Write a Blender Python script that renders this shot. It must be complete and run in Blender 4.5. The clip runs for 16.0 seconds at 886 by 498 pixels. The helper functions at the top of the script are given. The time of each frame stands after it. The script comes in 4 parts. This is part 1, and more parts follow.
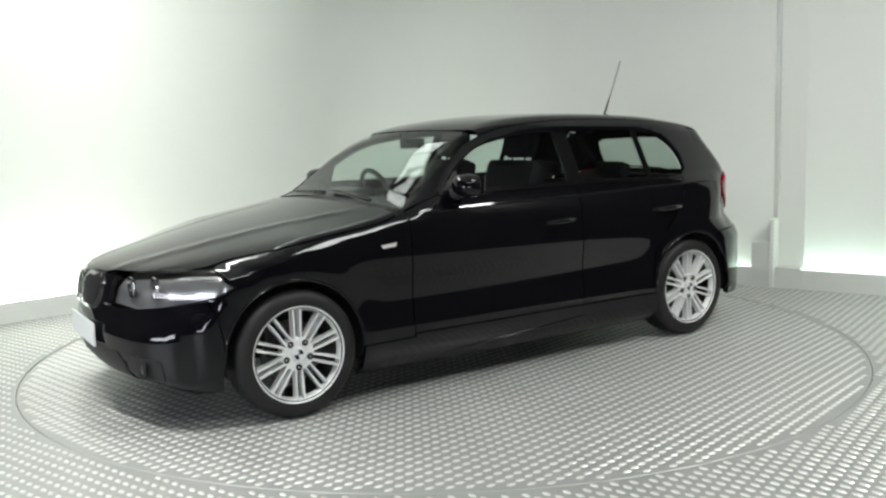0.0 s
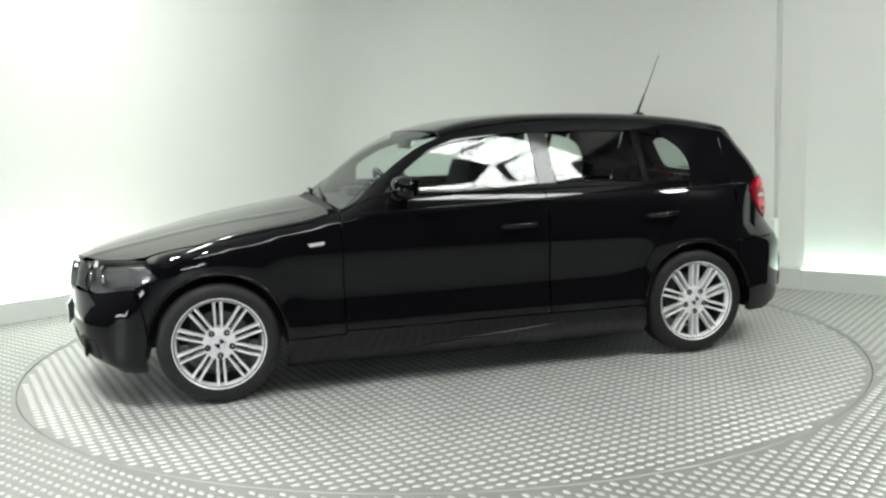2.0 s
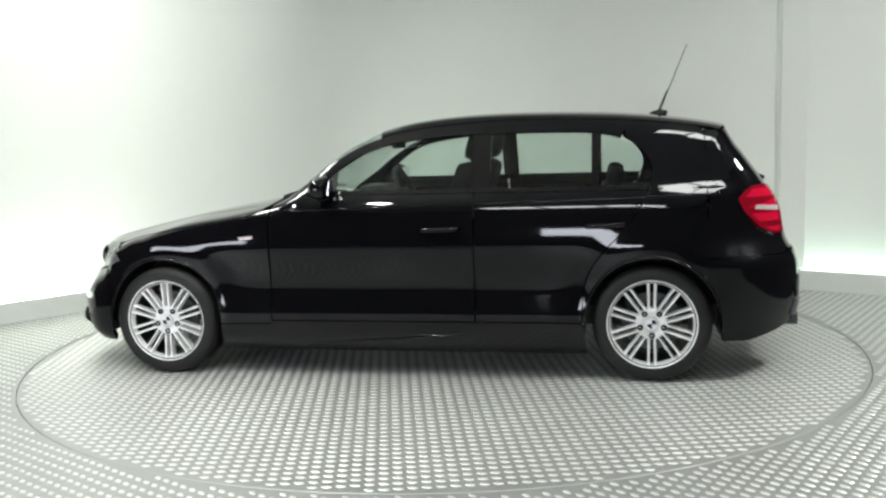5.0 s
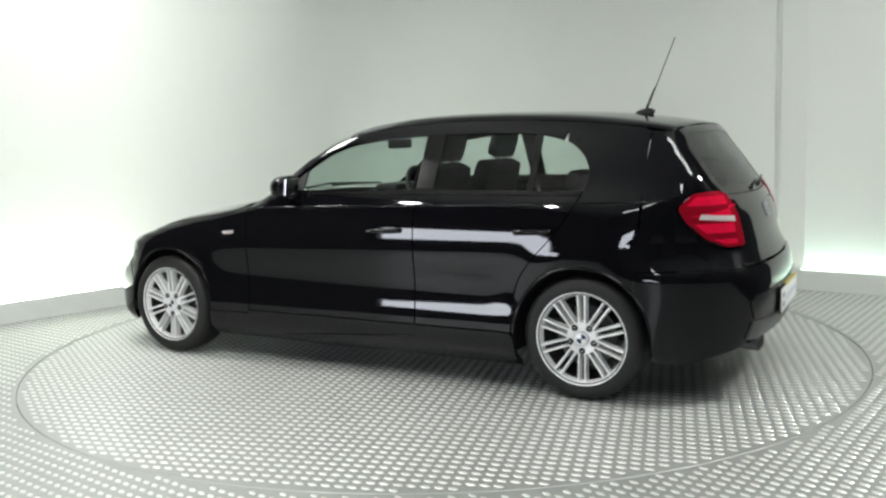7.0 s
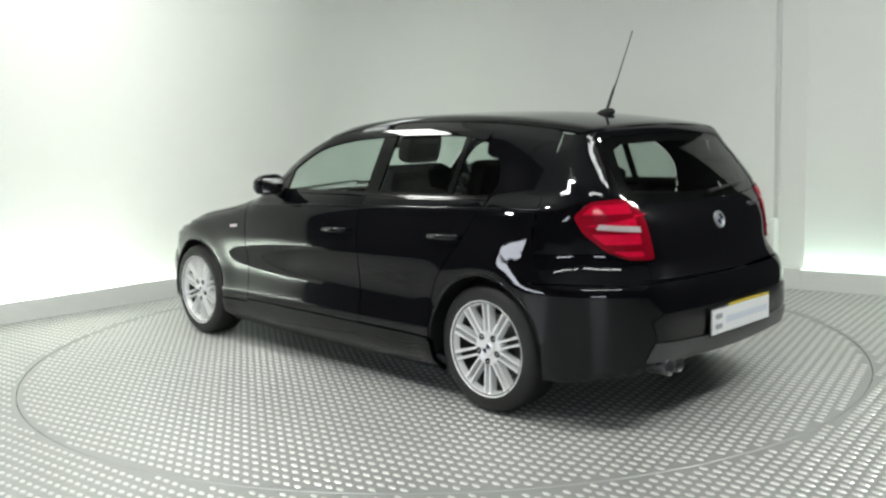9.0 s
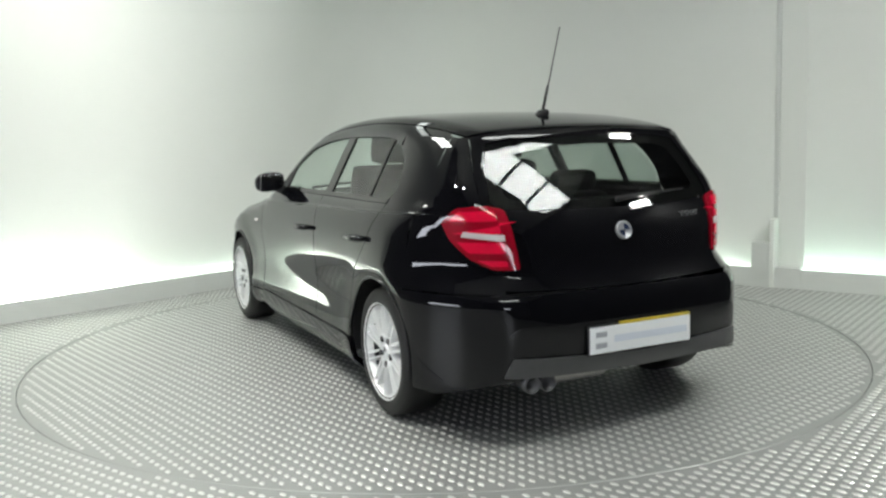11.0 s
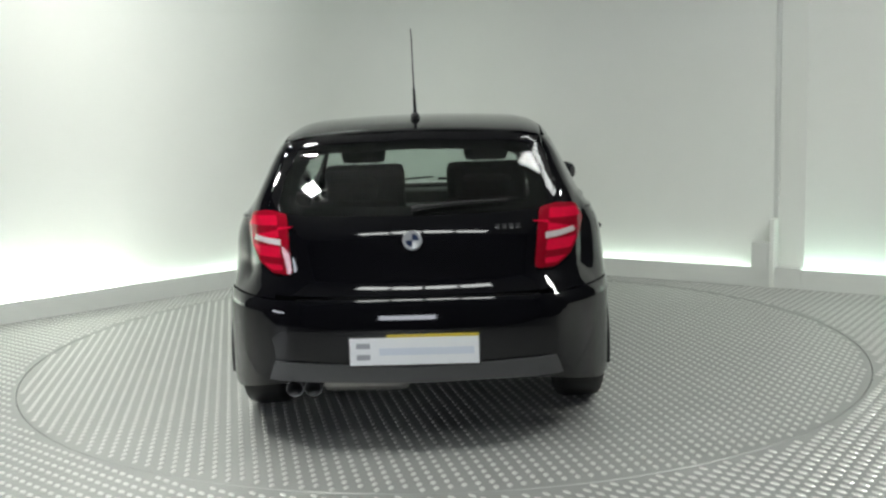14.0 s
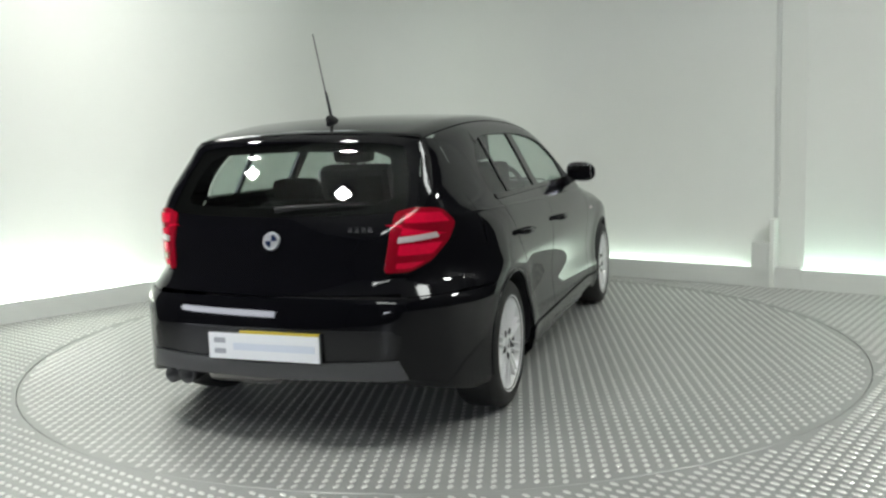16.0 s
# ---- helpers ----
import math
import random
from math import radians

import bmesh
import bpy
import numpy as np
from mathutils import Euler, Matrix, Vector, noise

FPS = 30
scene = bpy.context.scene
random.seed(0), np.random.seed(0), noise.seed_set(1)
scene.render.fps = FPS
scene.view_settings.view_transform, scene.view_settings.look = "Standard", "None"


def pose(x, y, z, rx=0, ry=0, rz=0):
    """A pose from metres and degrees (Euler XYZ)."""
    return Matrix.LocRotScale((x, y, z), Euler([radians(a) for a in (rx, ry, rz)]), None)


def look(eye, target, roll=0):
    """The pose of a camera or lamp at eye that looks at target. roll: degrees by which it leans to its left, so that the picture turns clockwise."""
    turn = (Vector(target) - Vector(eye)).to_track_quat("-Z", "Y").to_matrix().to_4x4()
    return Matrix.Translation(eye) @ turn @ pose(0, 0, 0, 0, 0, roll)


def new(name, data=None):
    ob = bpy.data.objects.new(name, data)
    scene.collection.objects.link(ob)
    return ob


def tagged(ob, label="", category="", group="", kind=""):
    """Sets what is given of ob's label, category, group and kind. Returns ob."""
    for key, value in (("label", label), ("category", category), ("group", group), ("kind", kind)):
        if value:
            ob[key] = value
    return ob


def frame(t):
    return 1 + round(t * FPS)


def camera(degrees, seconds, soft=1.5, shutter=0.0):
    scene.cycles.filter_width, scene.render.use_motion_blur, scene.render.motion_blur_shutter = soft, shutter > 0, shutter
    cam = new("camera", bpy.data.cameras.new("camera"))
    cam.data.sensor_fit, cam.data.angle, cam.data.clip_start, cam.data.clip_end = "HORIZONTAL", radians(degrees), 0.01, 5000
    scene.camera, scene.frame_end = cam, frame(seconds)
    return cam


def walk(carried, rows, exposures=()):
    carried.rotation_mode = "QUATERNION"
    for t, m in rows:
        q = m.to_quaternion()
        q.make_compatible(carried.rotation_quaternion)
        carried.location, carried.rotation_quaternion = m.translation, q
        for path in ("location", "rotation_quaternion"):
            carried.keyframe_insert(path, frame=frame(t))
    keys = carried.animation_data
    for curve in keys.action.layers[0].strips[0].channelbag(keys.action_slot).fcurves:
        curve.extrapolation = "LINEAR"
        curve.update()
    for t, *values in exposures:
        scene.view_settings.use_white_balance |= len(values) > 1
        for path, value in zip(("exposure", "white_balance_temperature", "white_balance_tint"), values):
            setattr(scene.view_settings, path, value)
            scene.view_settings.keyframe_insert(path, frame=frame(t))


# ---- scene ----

# ---------- camera: fixed on its stand ----------
cam = camera(53.19, 16.0, soft=2.5)
EYE = Vector((0.0, -5.547, 1.290))
TILT, YAW, ROLL = 0.12779, 0.00267, -0.0302
_fwd = Vector((math.sin(YAW) * math.cos(TILT), math.cos(YAW) * math.cos(TILT), -math.sin(TILT)))
VIEW = look(EYE, EYE + _fwd, math.degrees(ROLL))
walk(cam, [(0.0, VIEW), (16.0, VIEW)], exposures=[(0.0, 0.25), (7.5, 0.22), (9.2, 0.15), (11.5, 0.02), (14.0, -0.05), (16.0, 0.0)])

# turntable heading of the car, degrees
HEADING = [(0, 212.67), (1, 203.95), (2, 195.22), (3, 186.55), (4, 177.75), (5.2, 167.15), (6.5, 155.5), (7.5, 146.28), (8.5, 137.5), (9.2, 131.3),
           (10.3, 121.65), (11.5, 111.1), (12.5, 102.3), (13.5, 93.2), (14.5, 84.3), (15.25, 77.6), (16, 70.8)]
OFF_X, OFF_Y = -0.0679, -0.0705        # turning centre in the car's own axes
TABLE_R = 2.472

# ---------- world and light ----------
world = bpy.data.worlds.new("studio_dark")
world.use_nodes = True
scene.world = world
world.node_tree.nodes["Background"].inputs[0].default_value = (0.6, 0.63, 0.62, 1)
world.node_tree.nodes["Background"].inputs[1].default_value = 0.02
LED_POWER = 12.0
PANEL_POWER = 46.0


# ---------- materials ----------
def mat(name, col, rough=0.5, metal=0.0, vary=0.0, scale=8.0, bump=0.0, bscale=120.0, coat=0.0, emit=None, power=0.0,
        spec=0.5, trans=0.0, ior=1.45):
    m = bpy.data.materials.new(name)
    m.use_nodes = True
    nt = m.node_tree
    b = nt.nodes["Principled BSDF"]
    b.inputs["Base Color"].default_value = (*col, 1)
    b.inputs["Roughness"].default_value = rough
    b.inputs["Metallic"].default_value = metal
    b.inputs["Specular IOR Level"].default_value = spec
    b.inputs["Coat Weight"].default_value = coat
    b.inputs["Coat Roughness"].default_value = 0.03
    b.inputs["Transmission Weight"].default_value = trans
    b.inputs["IOR"].default_value = ior
    if emit:
        b.inputs["Emission Color"].default_value = (*emit, 1)
        b.inputs["Emission Strength"].default_value = power
    tc = nt.nodes.new("ShaderNodeTexCoord")
    if vary:
        n1 = nt.nodes.new("ShaderNodeTexNoise")
        n1.inputs["Scale"].default_value = scale
        n1.inputs["Detail"].default_value = 6
        n1.inputs["Roughness"].default_value = 0.65
        nt.links.new(tc.outputs["Object"], n1.inputs["Vector"])
        mix = nt.nodes.new("ShaderNodeMix")
        mix.data_type = "RGBA"
        mix.inputs[6].default_value = (*[c * (1 - vary) for c in col], 1)
        mix.inputs[7].default_value = (*[min(1, c * (1 + vary)) for c in col], 1)
        nt.links.new(n1.outputs["Fac"], mix.inputs[0])
        nt.links.new(mix.outputs[2], b.inputs["Base Color"])
        mr = nt.nodes.new("ShaderNodeMapRange")
        mr.inputs[3].default_value = max(0.02, rough * (1 - vary))
        mr.inputs[4].default_value = min(1, rough * (1 + vary))
        nt.links.new(n1.outputs["Fac"], mr.inputs[0])
        nt.links.new(mr.outputs[0], b.inputs["Roughness"])
    if bump:
        n2 = nt.nodes.new("ShaderNodeTexNoise")
        n2.inputs["Scale"].default_value = bscale
        n2.inputs["Detail"].default_value = 3
        nt.links.new(tc.outputs["Object"], n2.inputs["Vector"])
        bp = nt.nodes.new("ShaderNodeBump")
        bp.inputs["Strength"].default_value = bump
        bp.inputs["Distance"].default_value = 0.002
        nt.links.new(n2.outputs["Fac"], bp.inputs["Height"])
        nt.links.new(bp.outputs[0], b.inputs["Normal"])
    return m


M_WALL = mat("white_paint", (0.78, 0.80, 0.76), 0.55, vary=0.03, scale=1.5, bump=0.08, bscale=60)
M_CEIL = mat("ceiling_paint", (0.30, 0.305, 0.295), 0.8, vary=0.05, scale=2)
M_DARK = mat("dark_hall_wall", (0.035, 0.035, 0.036), 0.85, vary=0.1, scale=2)
M_SKIRT = mat("skirting_paint", (0.66, 0.68, 0.65), 0.4, vary=0.05, scale=4)
M_LED = mat("led_strip", (0.9, 1.0, 0.95), 0.5, emit=(0.84, 1.0, 0.90), power=LED_POWER * 0.62)
M_LED_BRIGHT = mat("bright_led_strip", (0.95, 1.0, 0.95), 0.5, emit=(0.92, 1.0, 0.92), power=LED_POWER * 5.0)
M_LED_GREEN = mat("cool_led_strip", (0.85, 1.0, 0.92), 0.5, emit=(0.74, 1.0, 0.88), power=LED_POWER * 1.05)
M_PANEL_DIM = mat("dim_panel", (0.9, 0.9, 0.9), 0.5, emit=(0.93, 1.0, 0.96), power=3.5)
M_SPOT = mat("spot_panel", (0.9, 0.9, 0.9), 0.5, emit=(0.985, 1.0, 0.945), power=PANEL_POWER * 9.5)
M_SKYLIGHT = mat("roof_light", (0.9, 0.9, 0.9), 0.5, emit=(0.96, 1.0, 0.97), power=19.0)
M_PANEL_BRIGHT = mat("bright_panel", (0.9, 0.9, 0.9), 0.5, emit=(0.985, 1.0, 0.945), power=PANEL_POWER * 2.7)
M_PANEL_WALL = mat("wall_side_panel", (0.9, 0.9, 0.9), 0.5, emit=(0.985, 1.0, 0.945), power=PANEL_POWER * 0.72)
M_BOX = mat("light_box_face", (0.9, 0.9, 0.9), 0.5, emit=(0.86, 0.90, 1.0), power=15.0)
M_FRAME = mat("light_frame", (0.05, 0.05, 0.05), 0.5)
M_PLATE = mat("aluminium_plate", (0.325, 0.333, 0.320), 0.45, 0.35, vary=0.18, scale=2.3, bump=0.15, bscale=90)
# polished studs: their highlights are put into a paler colour than the plate's
M_LUG = mat("highlit_tread", (0.68, 0.69, 0.665), 0.34, 0.45, vary=0.12, scale=3)
M_GAP = mat("dark_gap", (0.02, 0.02, 0.02), 0.7)
M_PAINT = mat("black_paint", (0.003, 0.003, 0.0042), 0.04, 0.0, spec=0.43)
M_GLASS = mat("tinted_glass", (0.72, 0.78, 0.75), 0.0, 0.0, trans=1.0, ior=1.0, spec=0.5)
M_DARKGLASS = mat("privacy_glass", (0.3, 0.33, 0.32), 0.0, trans=1.0, ior=1.0)
M_TRIM = mat("black_plastic", (0.010, 0.010, 0.011), 0.55, vary=0.2, scale=30, bump=0.1, bscale=400)
M_GREY = mat("dark_grey_plastic", (0.070, 0.070, 0.073), 0.36, vary=0.15, scale=30, bump=0.1, bscale=400)
M_GLOSSTRIM = mat("gloss_trim", (0.006, 0.006, 0.006), 0.10, spec=0.35)
M_TYRE = mat("tyre_rubber", (0.009, 0.009, 0.009), 0.55, vary=0.2, scale=25, bump=0.2, bscale=200)
M_RIM = mat("silver_alloy", (0.88, 0.885, 0.89), 0.30, 0.35, vary=0.06, scale=20)
M_LAMP = mat("lamp_bowl", (0.26, 0.265, 0.27), 0.25, 0.6, vary=0.2, scale=20)
M_SATIN = mat("satin_black_plastic", (0.008, 0.008, 0.009), 0.24, vary=0.15, scale=30, bump=0.05, bscale=400)
M_DISC = mat("brake_steel", (0.10, 0.10, 0.105), 0.4, 0.9, vary=0.2, scale=30)
M_CHROME = mat("chrome", (0.8, 0.8, 0.82), 0.08, 1.0)
M_REFL = mat("satin_reflector", (0.30, 0.305, 0.315), 0.25, 0.7, vary=0.12, scale=25)
M_SEAT = mat("dark_seat_cloth", (0.006, 0.006, 0.007), 0.85, spec=0.15, vary=0.2, scale=40, bump=0.2, bscale=300)
# the red lens has a faint glow added to lift its colour
M_RED = mat("red_lens", (0.55, 0.004, 0.030), 0.10, vary=0.25, scale=40, emit=(1.0, 0.01, 0.07), power=0.10)
M_DARKRED = mat("dark_red_lens", (0.26, 0.003, 0.014), 0.10)
M_CLEAR = mat("clear_lens", (0.9, 0.9, 0.92), 0.0, trans=1.0, ior=1.0)
M_WHITELENS = mat("white_lens", (0.60, 0.54, 0.54), 0.15, vary=0.15, scale=60)
M_PLATEW = mat("number_plate_white", (0.82, 0.84, 0.86), 0.3, vary=0.03, scale=40)
M_BLUE = mat("badge_blue", (0.015, 0.025, 0.06), 0.2)
M_GREYBAR = mat("grey_bar", (0.35, 0.36, 0.4), 0.5)
M_BLUEBAR = mat("pale_blue_bar", (0.66, 0.71, 0.79), 0.5)
M_BADGE = mat("badge_enamel", (0.42, 0.43, 0.45), 0.28, 0.5)
M_BORDER = mat("printed_border", (0.003, 0.003, 0.003), 0.7, spec=0.03)
M_STEEL = mat("dull_steel", (0.28, 0.27, 0.26), 0.35, 0.8, vary=0.25, scale=12)
M_YELLOW = mat("plate_yellow", (0.55, 0.42, 0.03), 0.4)


def glass_mix(m, tint):
    """Thin pane: clear, tinted, with Fresnel gloss."""
    nt = m.node_tree
    out = nt.nodes["Material Output"]
    tr = nt.nodes.new("ShaderNodeBsdfTransparent")
    tr.inputs[0].default_value = (*tint, 1)
    gl = nt.nodes.new("ShaderNodeBsdfGlossy")
    gl.inputs["Roughness"].default_value = 0.01
    lw = nt.nodes.new("ShaderNodeLayerWeight")
    pw = nt.nodes.new("ShaderNodeMath")
    pw.operation = "POWER"
    pw.inputs[1].default_value = 5.0
    nt.links.new(lw.outputs["Facing"], pw.inputs[0])
    fr = nt.nodes.new("ShaderNodeMath")
    fr.operation = "MULTIPLY_ADD"
    fr.inputs[1].default_value = 0.85
    fr.inputs[2].default_value = 0.055
    nt.links.new(pw.outputs[0], fr.inputs[0])
    mx = nt.nodes.new("ShaderNodeMixShader")
    nt.links.new(fr.outputs[0], mx.inputs[0])
    nt.links.new(tr.outputs[0], mx.inputs[1])
    nt.links.new(gl.outputs[0], mx.inputs[2])
    nt.links.new(mx.outputs[0], out.inputs[0])


glass_mix(M_GLASS, (0.80, 0.88, 0.84))
glass_mix(M_DARKGLASS, (0.60, 0.66, 0.63))
glass_mix(M_CLEAR, (0.95, 0.95, 0.95))


# ---------- mesh helpers ----------
def part(name, bm, material, parent=None, label="", smooth=False):
    me = bpy.data.meshes.new(name)
    bm.to_mesh(me)
    bm.free()
    if smooth:
        for p in me.polygons:
            p.use_smooth = True
    me.materials.append(material)
    ob = new(name, me)
    if parent:
        ob.parent = parent
    if label:
        tagged(ob, label)
    return ob


def box(bm, c, s, m=None, bev=0.0):
    """A box with centre c and size s, moved by m."""
    r = bmesh.ops.create_cube(bm, size=1.0)
    vs = r["verts"]
    bmesh.ops.scale(bm, vec=s, verts=vs)
    if bev:
        es = list({e for v in vs for e in v.link_edges})
        g = bmesh.ops.bevel(bm, geom=es, offset=bev, segments=2, affect="EDGES", profile=0.6)
        vs = list({v for f in g["faces"] for v in f.verts} | {v for v in vs if v.is_valid})
    bmesh.ops.translate(bm, vec=c, verts=vs)
    if m:
        bmesh.ops.transform(bm, matrix=m, verts=vs)
    return vs


def tube(bm, pts, r, n=8, caps=True):
    """A round bar through the points."""
    rings = []
    for i, p in enumerate(pts):
        p = Vector(p)
        a, b = Vector(pts[max(i - 1, 0)]), Vector(pts[min(i + 1, len(pts) - 1)])
        d = (b - a).normalized()
        u = d.orthogonal().normalized() if i == 0 else (rings_u - d * rings_u.dot(d)).normalized()
        rings_u = u
        w = d.cross(u)
        rr = r[i] if isinstance(r, (list, tuple)) else r
        rings.append([bm.verts.new(p + rr * (math.cos(2 * math.pi * k / n) * u + math.sin(2 * math.pi * k / n) * w)) for k in range(n)])
    for A, B in zip(rings, rings[1:]):
        for k in range(n):
            bm.faces.new((A[k], A[(k + 1) % n], B[(k + 1) % n], B[k]))
    if caps:
        bm.faces.new(rings[0][::-1])
        bm.faces.new(rings[-1])


def lathe(bm, prof, n=48, axis="y", at=(0, 0, 0), closed=False):
    """A profile of (radius, along) turned round an axis."""
    rings = []
    for r, h in prof:
        ring = []
        for k in range(n):
            a = 2 * math.pi * k / n
            p = {"y": (r * math.cos(a), h, r * math.sin(a)), "z": (r * math.cos(a), r * math.sin(a), h),
                 "x": (h, r * math.cos(a), r * math.sin(a))}[axis]
            ring.append(bm.verts.new(Vector(p) + Vector(at)))
        rings.append(ring)
    pairs = list(zip(rings, rings[1:])) + ([(rings[-1], rings[0])] if closed else [])
    for A, B in pairs:
        for k in range(n):
            bm.faces.new((A[k], A[(k + 1) % n], B[(k + 1) % n], B[k]))
    return rings


def prism(bm, poly, z0, z1):
    """An upright prism over the plan polygon."""
    lo = [bm.verts.new((x, y, z0)) for x, y in poly]
    hi = [bm.verts.new((x, y, z1)) for x, y in poly]
    n = len(poly)
    for i in range(n):
        bm.faces.new((lo[i], lo[(i + 1) % n], hi[(i + 1) % n], hi[i]))
    bm.faces.new(hi)
    bm.faces.new(lo[::-1])
    bmesh.ops.recalc_face_normals(bm, faces=bm.faces)


# ---------- the booth ----------
CORNER = Vector((-0.415, 3.683))
DL, DR = Vector((-0.7124, -0.7018)), Vector((0.8066, -0.5911))
CEIL_Z = 5.3


def wall_path():
    """Plan line of the walls' inner face, with a rounded back corner."""
    r = 0.9
    pts = [CORNER + DL * 5.2, CORNER + DL * r]
    for i in range(1, 32):
        t = i / 32
        pts.append((1 - t) ** 2 * (CORNER + DL * r) + 2 * t * (1 - t) * CORNER + t * t * (CORNER + DR * r))
    pts += [CORNER + DR * r, CORNER + DR * 5.4]
    return pts


def offset_path(pts, d):
    """The path moved d to its outer side."""
    out = []
    for i, p in enumerate(pts):
        a, b = pts[max(i - 1, 0)], pts[min(i + 1, len(pts) - 1)]
        t = (b - a).normalized()
        out.append(p + Vector((-t.y, t.x)) * d)
    return out


WALL = wall_path()


def strip(bm, pa, pb, z0, z1):
    """A solid strip between two plan lines."""
    n = len(pa)
    lo_a, lo_b = [bm.verts.new((*p, z0)) for p in pa], [bm.verts.new((*p, z0)) for p in pb]
    hi_a, hi_b = [bm.verts.new((*p, z1)) for p in pa], [bm.verts.new((*p, z1)) for p in pb]
    for i in range(n - 1):
        bm.faces.new((lo_a[i], lo_a[i + 1], hi_a[i + 1], hi_a[i]))
        bm.faces.new((lo_b[i + 1], lo_b[i], hi_b[i], hi_b[i + 1]))
        bm.faces.new((hi_a[i], hi_a[i + 1], hi_b[i + 1], hi_b[i]))
        bm.faces.new((lo_a[i + 1], lo_a[i], lo_b[i], lo_b[i + 1]))
    bm.faces.new((lo_a[0], hi_a[0], hi_b[0], lo_b[0]))
    bm.faces.new((lo_a[-1], lo_b[-1], hi_b[-1], hi_a[-1]))
    bmesh.ops.recalc_face_normals(bm, faces=bm.faces)
    for e in bm.edges:
        e.smooth = abs(e.verts[0].co.z - e.verts[1].co.z) > 0.01


def build_booth():
    bm = bmesh.new()
    strip(bm, offset_path(WALL, 0.10), offset_path(WALL, 0.25), 0, CEIL_Z)
    w = part("wall_back", bm, M_WALL, smooth=True)
    tagged(w, "white painted booth wall curving round its back corner", "wall", kind="structure")
    bm = bmesh.new()
    strip(bm, offset_path(WALL, 0.0), offset_path(WALL, 0.02), 0, 0.155)
    tagged(part("baseboard", bm, M_SKIRT), "pale grey kick board hiding a light strip", "baseboard", kind="structure")
    split = CORNER + DL * 3.1
    near, mid = [WALL[0], split], [split] + WALL[1:-1] + [CORNER + DR * 3.62]
    for line, m in ((near, M_LED_BRIGHT), (mid, M_LED), ([CORNER + DR * 4.02, WALL[-1]], M_LED_GREEN)):
        bm = bmesh.new()
        strip(bm, offset_path(line, 0.03), offset_path(line, 0.07), 0.06, 0.09)
        tagged(part("light_strip", bm, m), "glowing white LED strip behind the kick board", "light strip", group="light strips")
    # unseen side and rear walls closing the place behind the camera, dark for reflections
    a, b = WALL[0], WALL[-1]
    for name, p, q in (("wall_west", Vector((a.x, a.y)), Vector((a.x, -8))), ("wall_south", Vector((a.x, -8)), Vector((b.x, -8))),
                       ("wall_east", Vector((b.x, -8)), Vector((b.x, b.y)))):
        bm = bmesh.new()
        t = (q - p).normalized()
        nrm = Vector((t.y, -t.x))
        prism(bm, [p - t * 0.12, q + t * 0.12, q + t * 0.12 + nrm * 0.12, p - t * 0.12 + nrm * 0.12], 0, CEIL_Z)
        tagged(part(name, bm, M_DARK), "unseen dark wall closing the hall", "wall", kind="structure")
    bm = bmesh.new()
    prism(bm, [(-6, -8.3), (6, -8.3), (6, 4.5), (-6, 4.5)], CEIL_Z, CEIL_Z + 0.1)
    tagged(part("ceiling", bm, M_CEIL), "grey hall roof high above the booth", "ceiling", kind="structure")


def pilaster():
    """The pier where two wall panels meet, with its upright and foot block."""
    base = Matrix.Translation((CORNER.x, CORNER.y, 0)) @ Matrix.Rotation(math.atan2(DR.y, DR.x), 4, "Z")
    post = new("wall_post")
    tagged(post, "pale pier between two wall panels with a slim upright", "post", kind="structure")
    # the strip above the upright is raised and greyer, for a line of shade
    for name, s0, s1, d0, d1, h, m in (("pier", 3.815, 4.018, 0.0965, 0.10, CEIL_Z, M_WALL), ("pier_foot", 3.815, 4.015, -0.004, 0.086, 0.165, M_SKIRT), ("upright", 3.775, 3.812, -0.016, 0.10, 0.55, M_WALL),
                                       ("shadow_strip", 3.775, 3.812, 0.088, 0.10, CEIL_Z, M_SKIRT), ("foot_block", 3.63, 3.772, 0.0, 0.10, 0.36, M_SKIRT)):
        bm = bmesh.new()
        z0 = 0.555 if name == "shadow_strip" else 0.0
        box(bm, ((s0 + s1) / 2, (d0 + d1) / 2, (h + z0) / 2), (s1 - s0, d1 - d0, h - z0), base, 0.005)
        part(name, bm, m, post)


def build_floor():
    n = 96
    bm = bmesh.new()
    ring_r = TABLE_R + 0.005
    inner = [bm.verts.new((ring_r * math.cos(2 * math.pi * k / n), ring_r * math.sin(2 * math.pi * k / n), 0)) for k in range(n)]
    deep = [bm.verts.new((v.co.x, v.co.y, -0.06)) for v in inner]
    outer = []
    for k in range(n):
        a = 2 * math.pi * k / n
        d = Vector((math.cos(a), math.sin(a)))
        s = min(6.5 / max(abs(d.x), 1e-6), 9.0 / max(abs(d.y), 1e-6))
        outer.append(bm.verts.new((d.x * s, d.y * s, 0)))
    for k in range(n):
        j = (k + 1) % n
        bm.faces.new((inner[k], inner[j], outer[j], outer[k]))
        bm.faces.new((deep[k], deep[j], inner[j], inner[k]))
    bmesh.ops.recalc_face_normals(bm, faces=bm.faces)
    fl = tagged(part("floor", bm, M_PLATE), "worn aluminium tread plate floor round the turntable", "floor", kind="structure")
    bm = bmesh.new()
    bmesh.ops.create_circle(bm, cap_ends=True, segments=64, radius=TABLE_R + 0.3, matrix=Matrix.Translation((0, 0, -0.06)))
    tagged(part("turntable_pit", bm, M_GAP), "dark pit under the turntable's rim", "pit", kind="structure")
    return fl


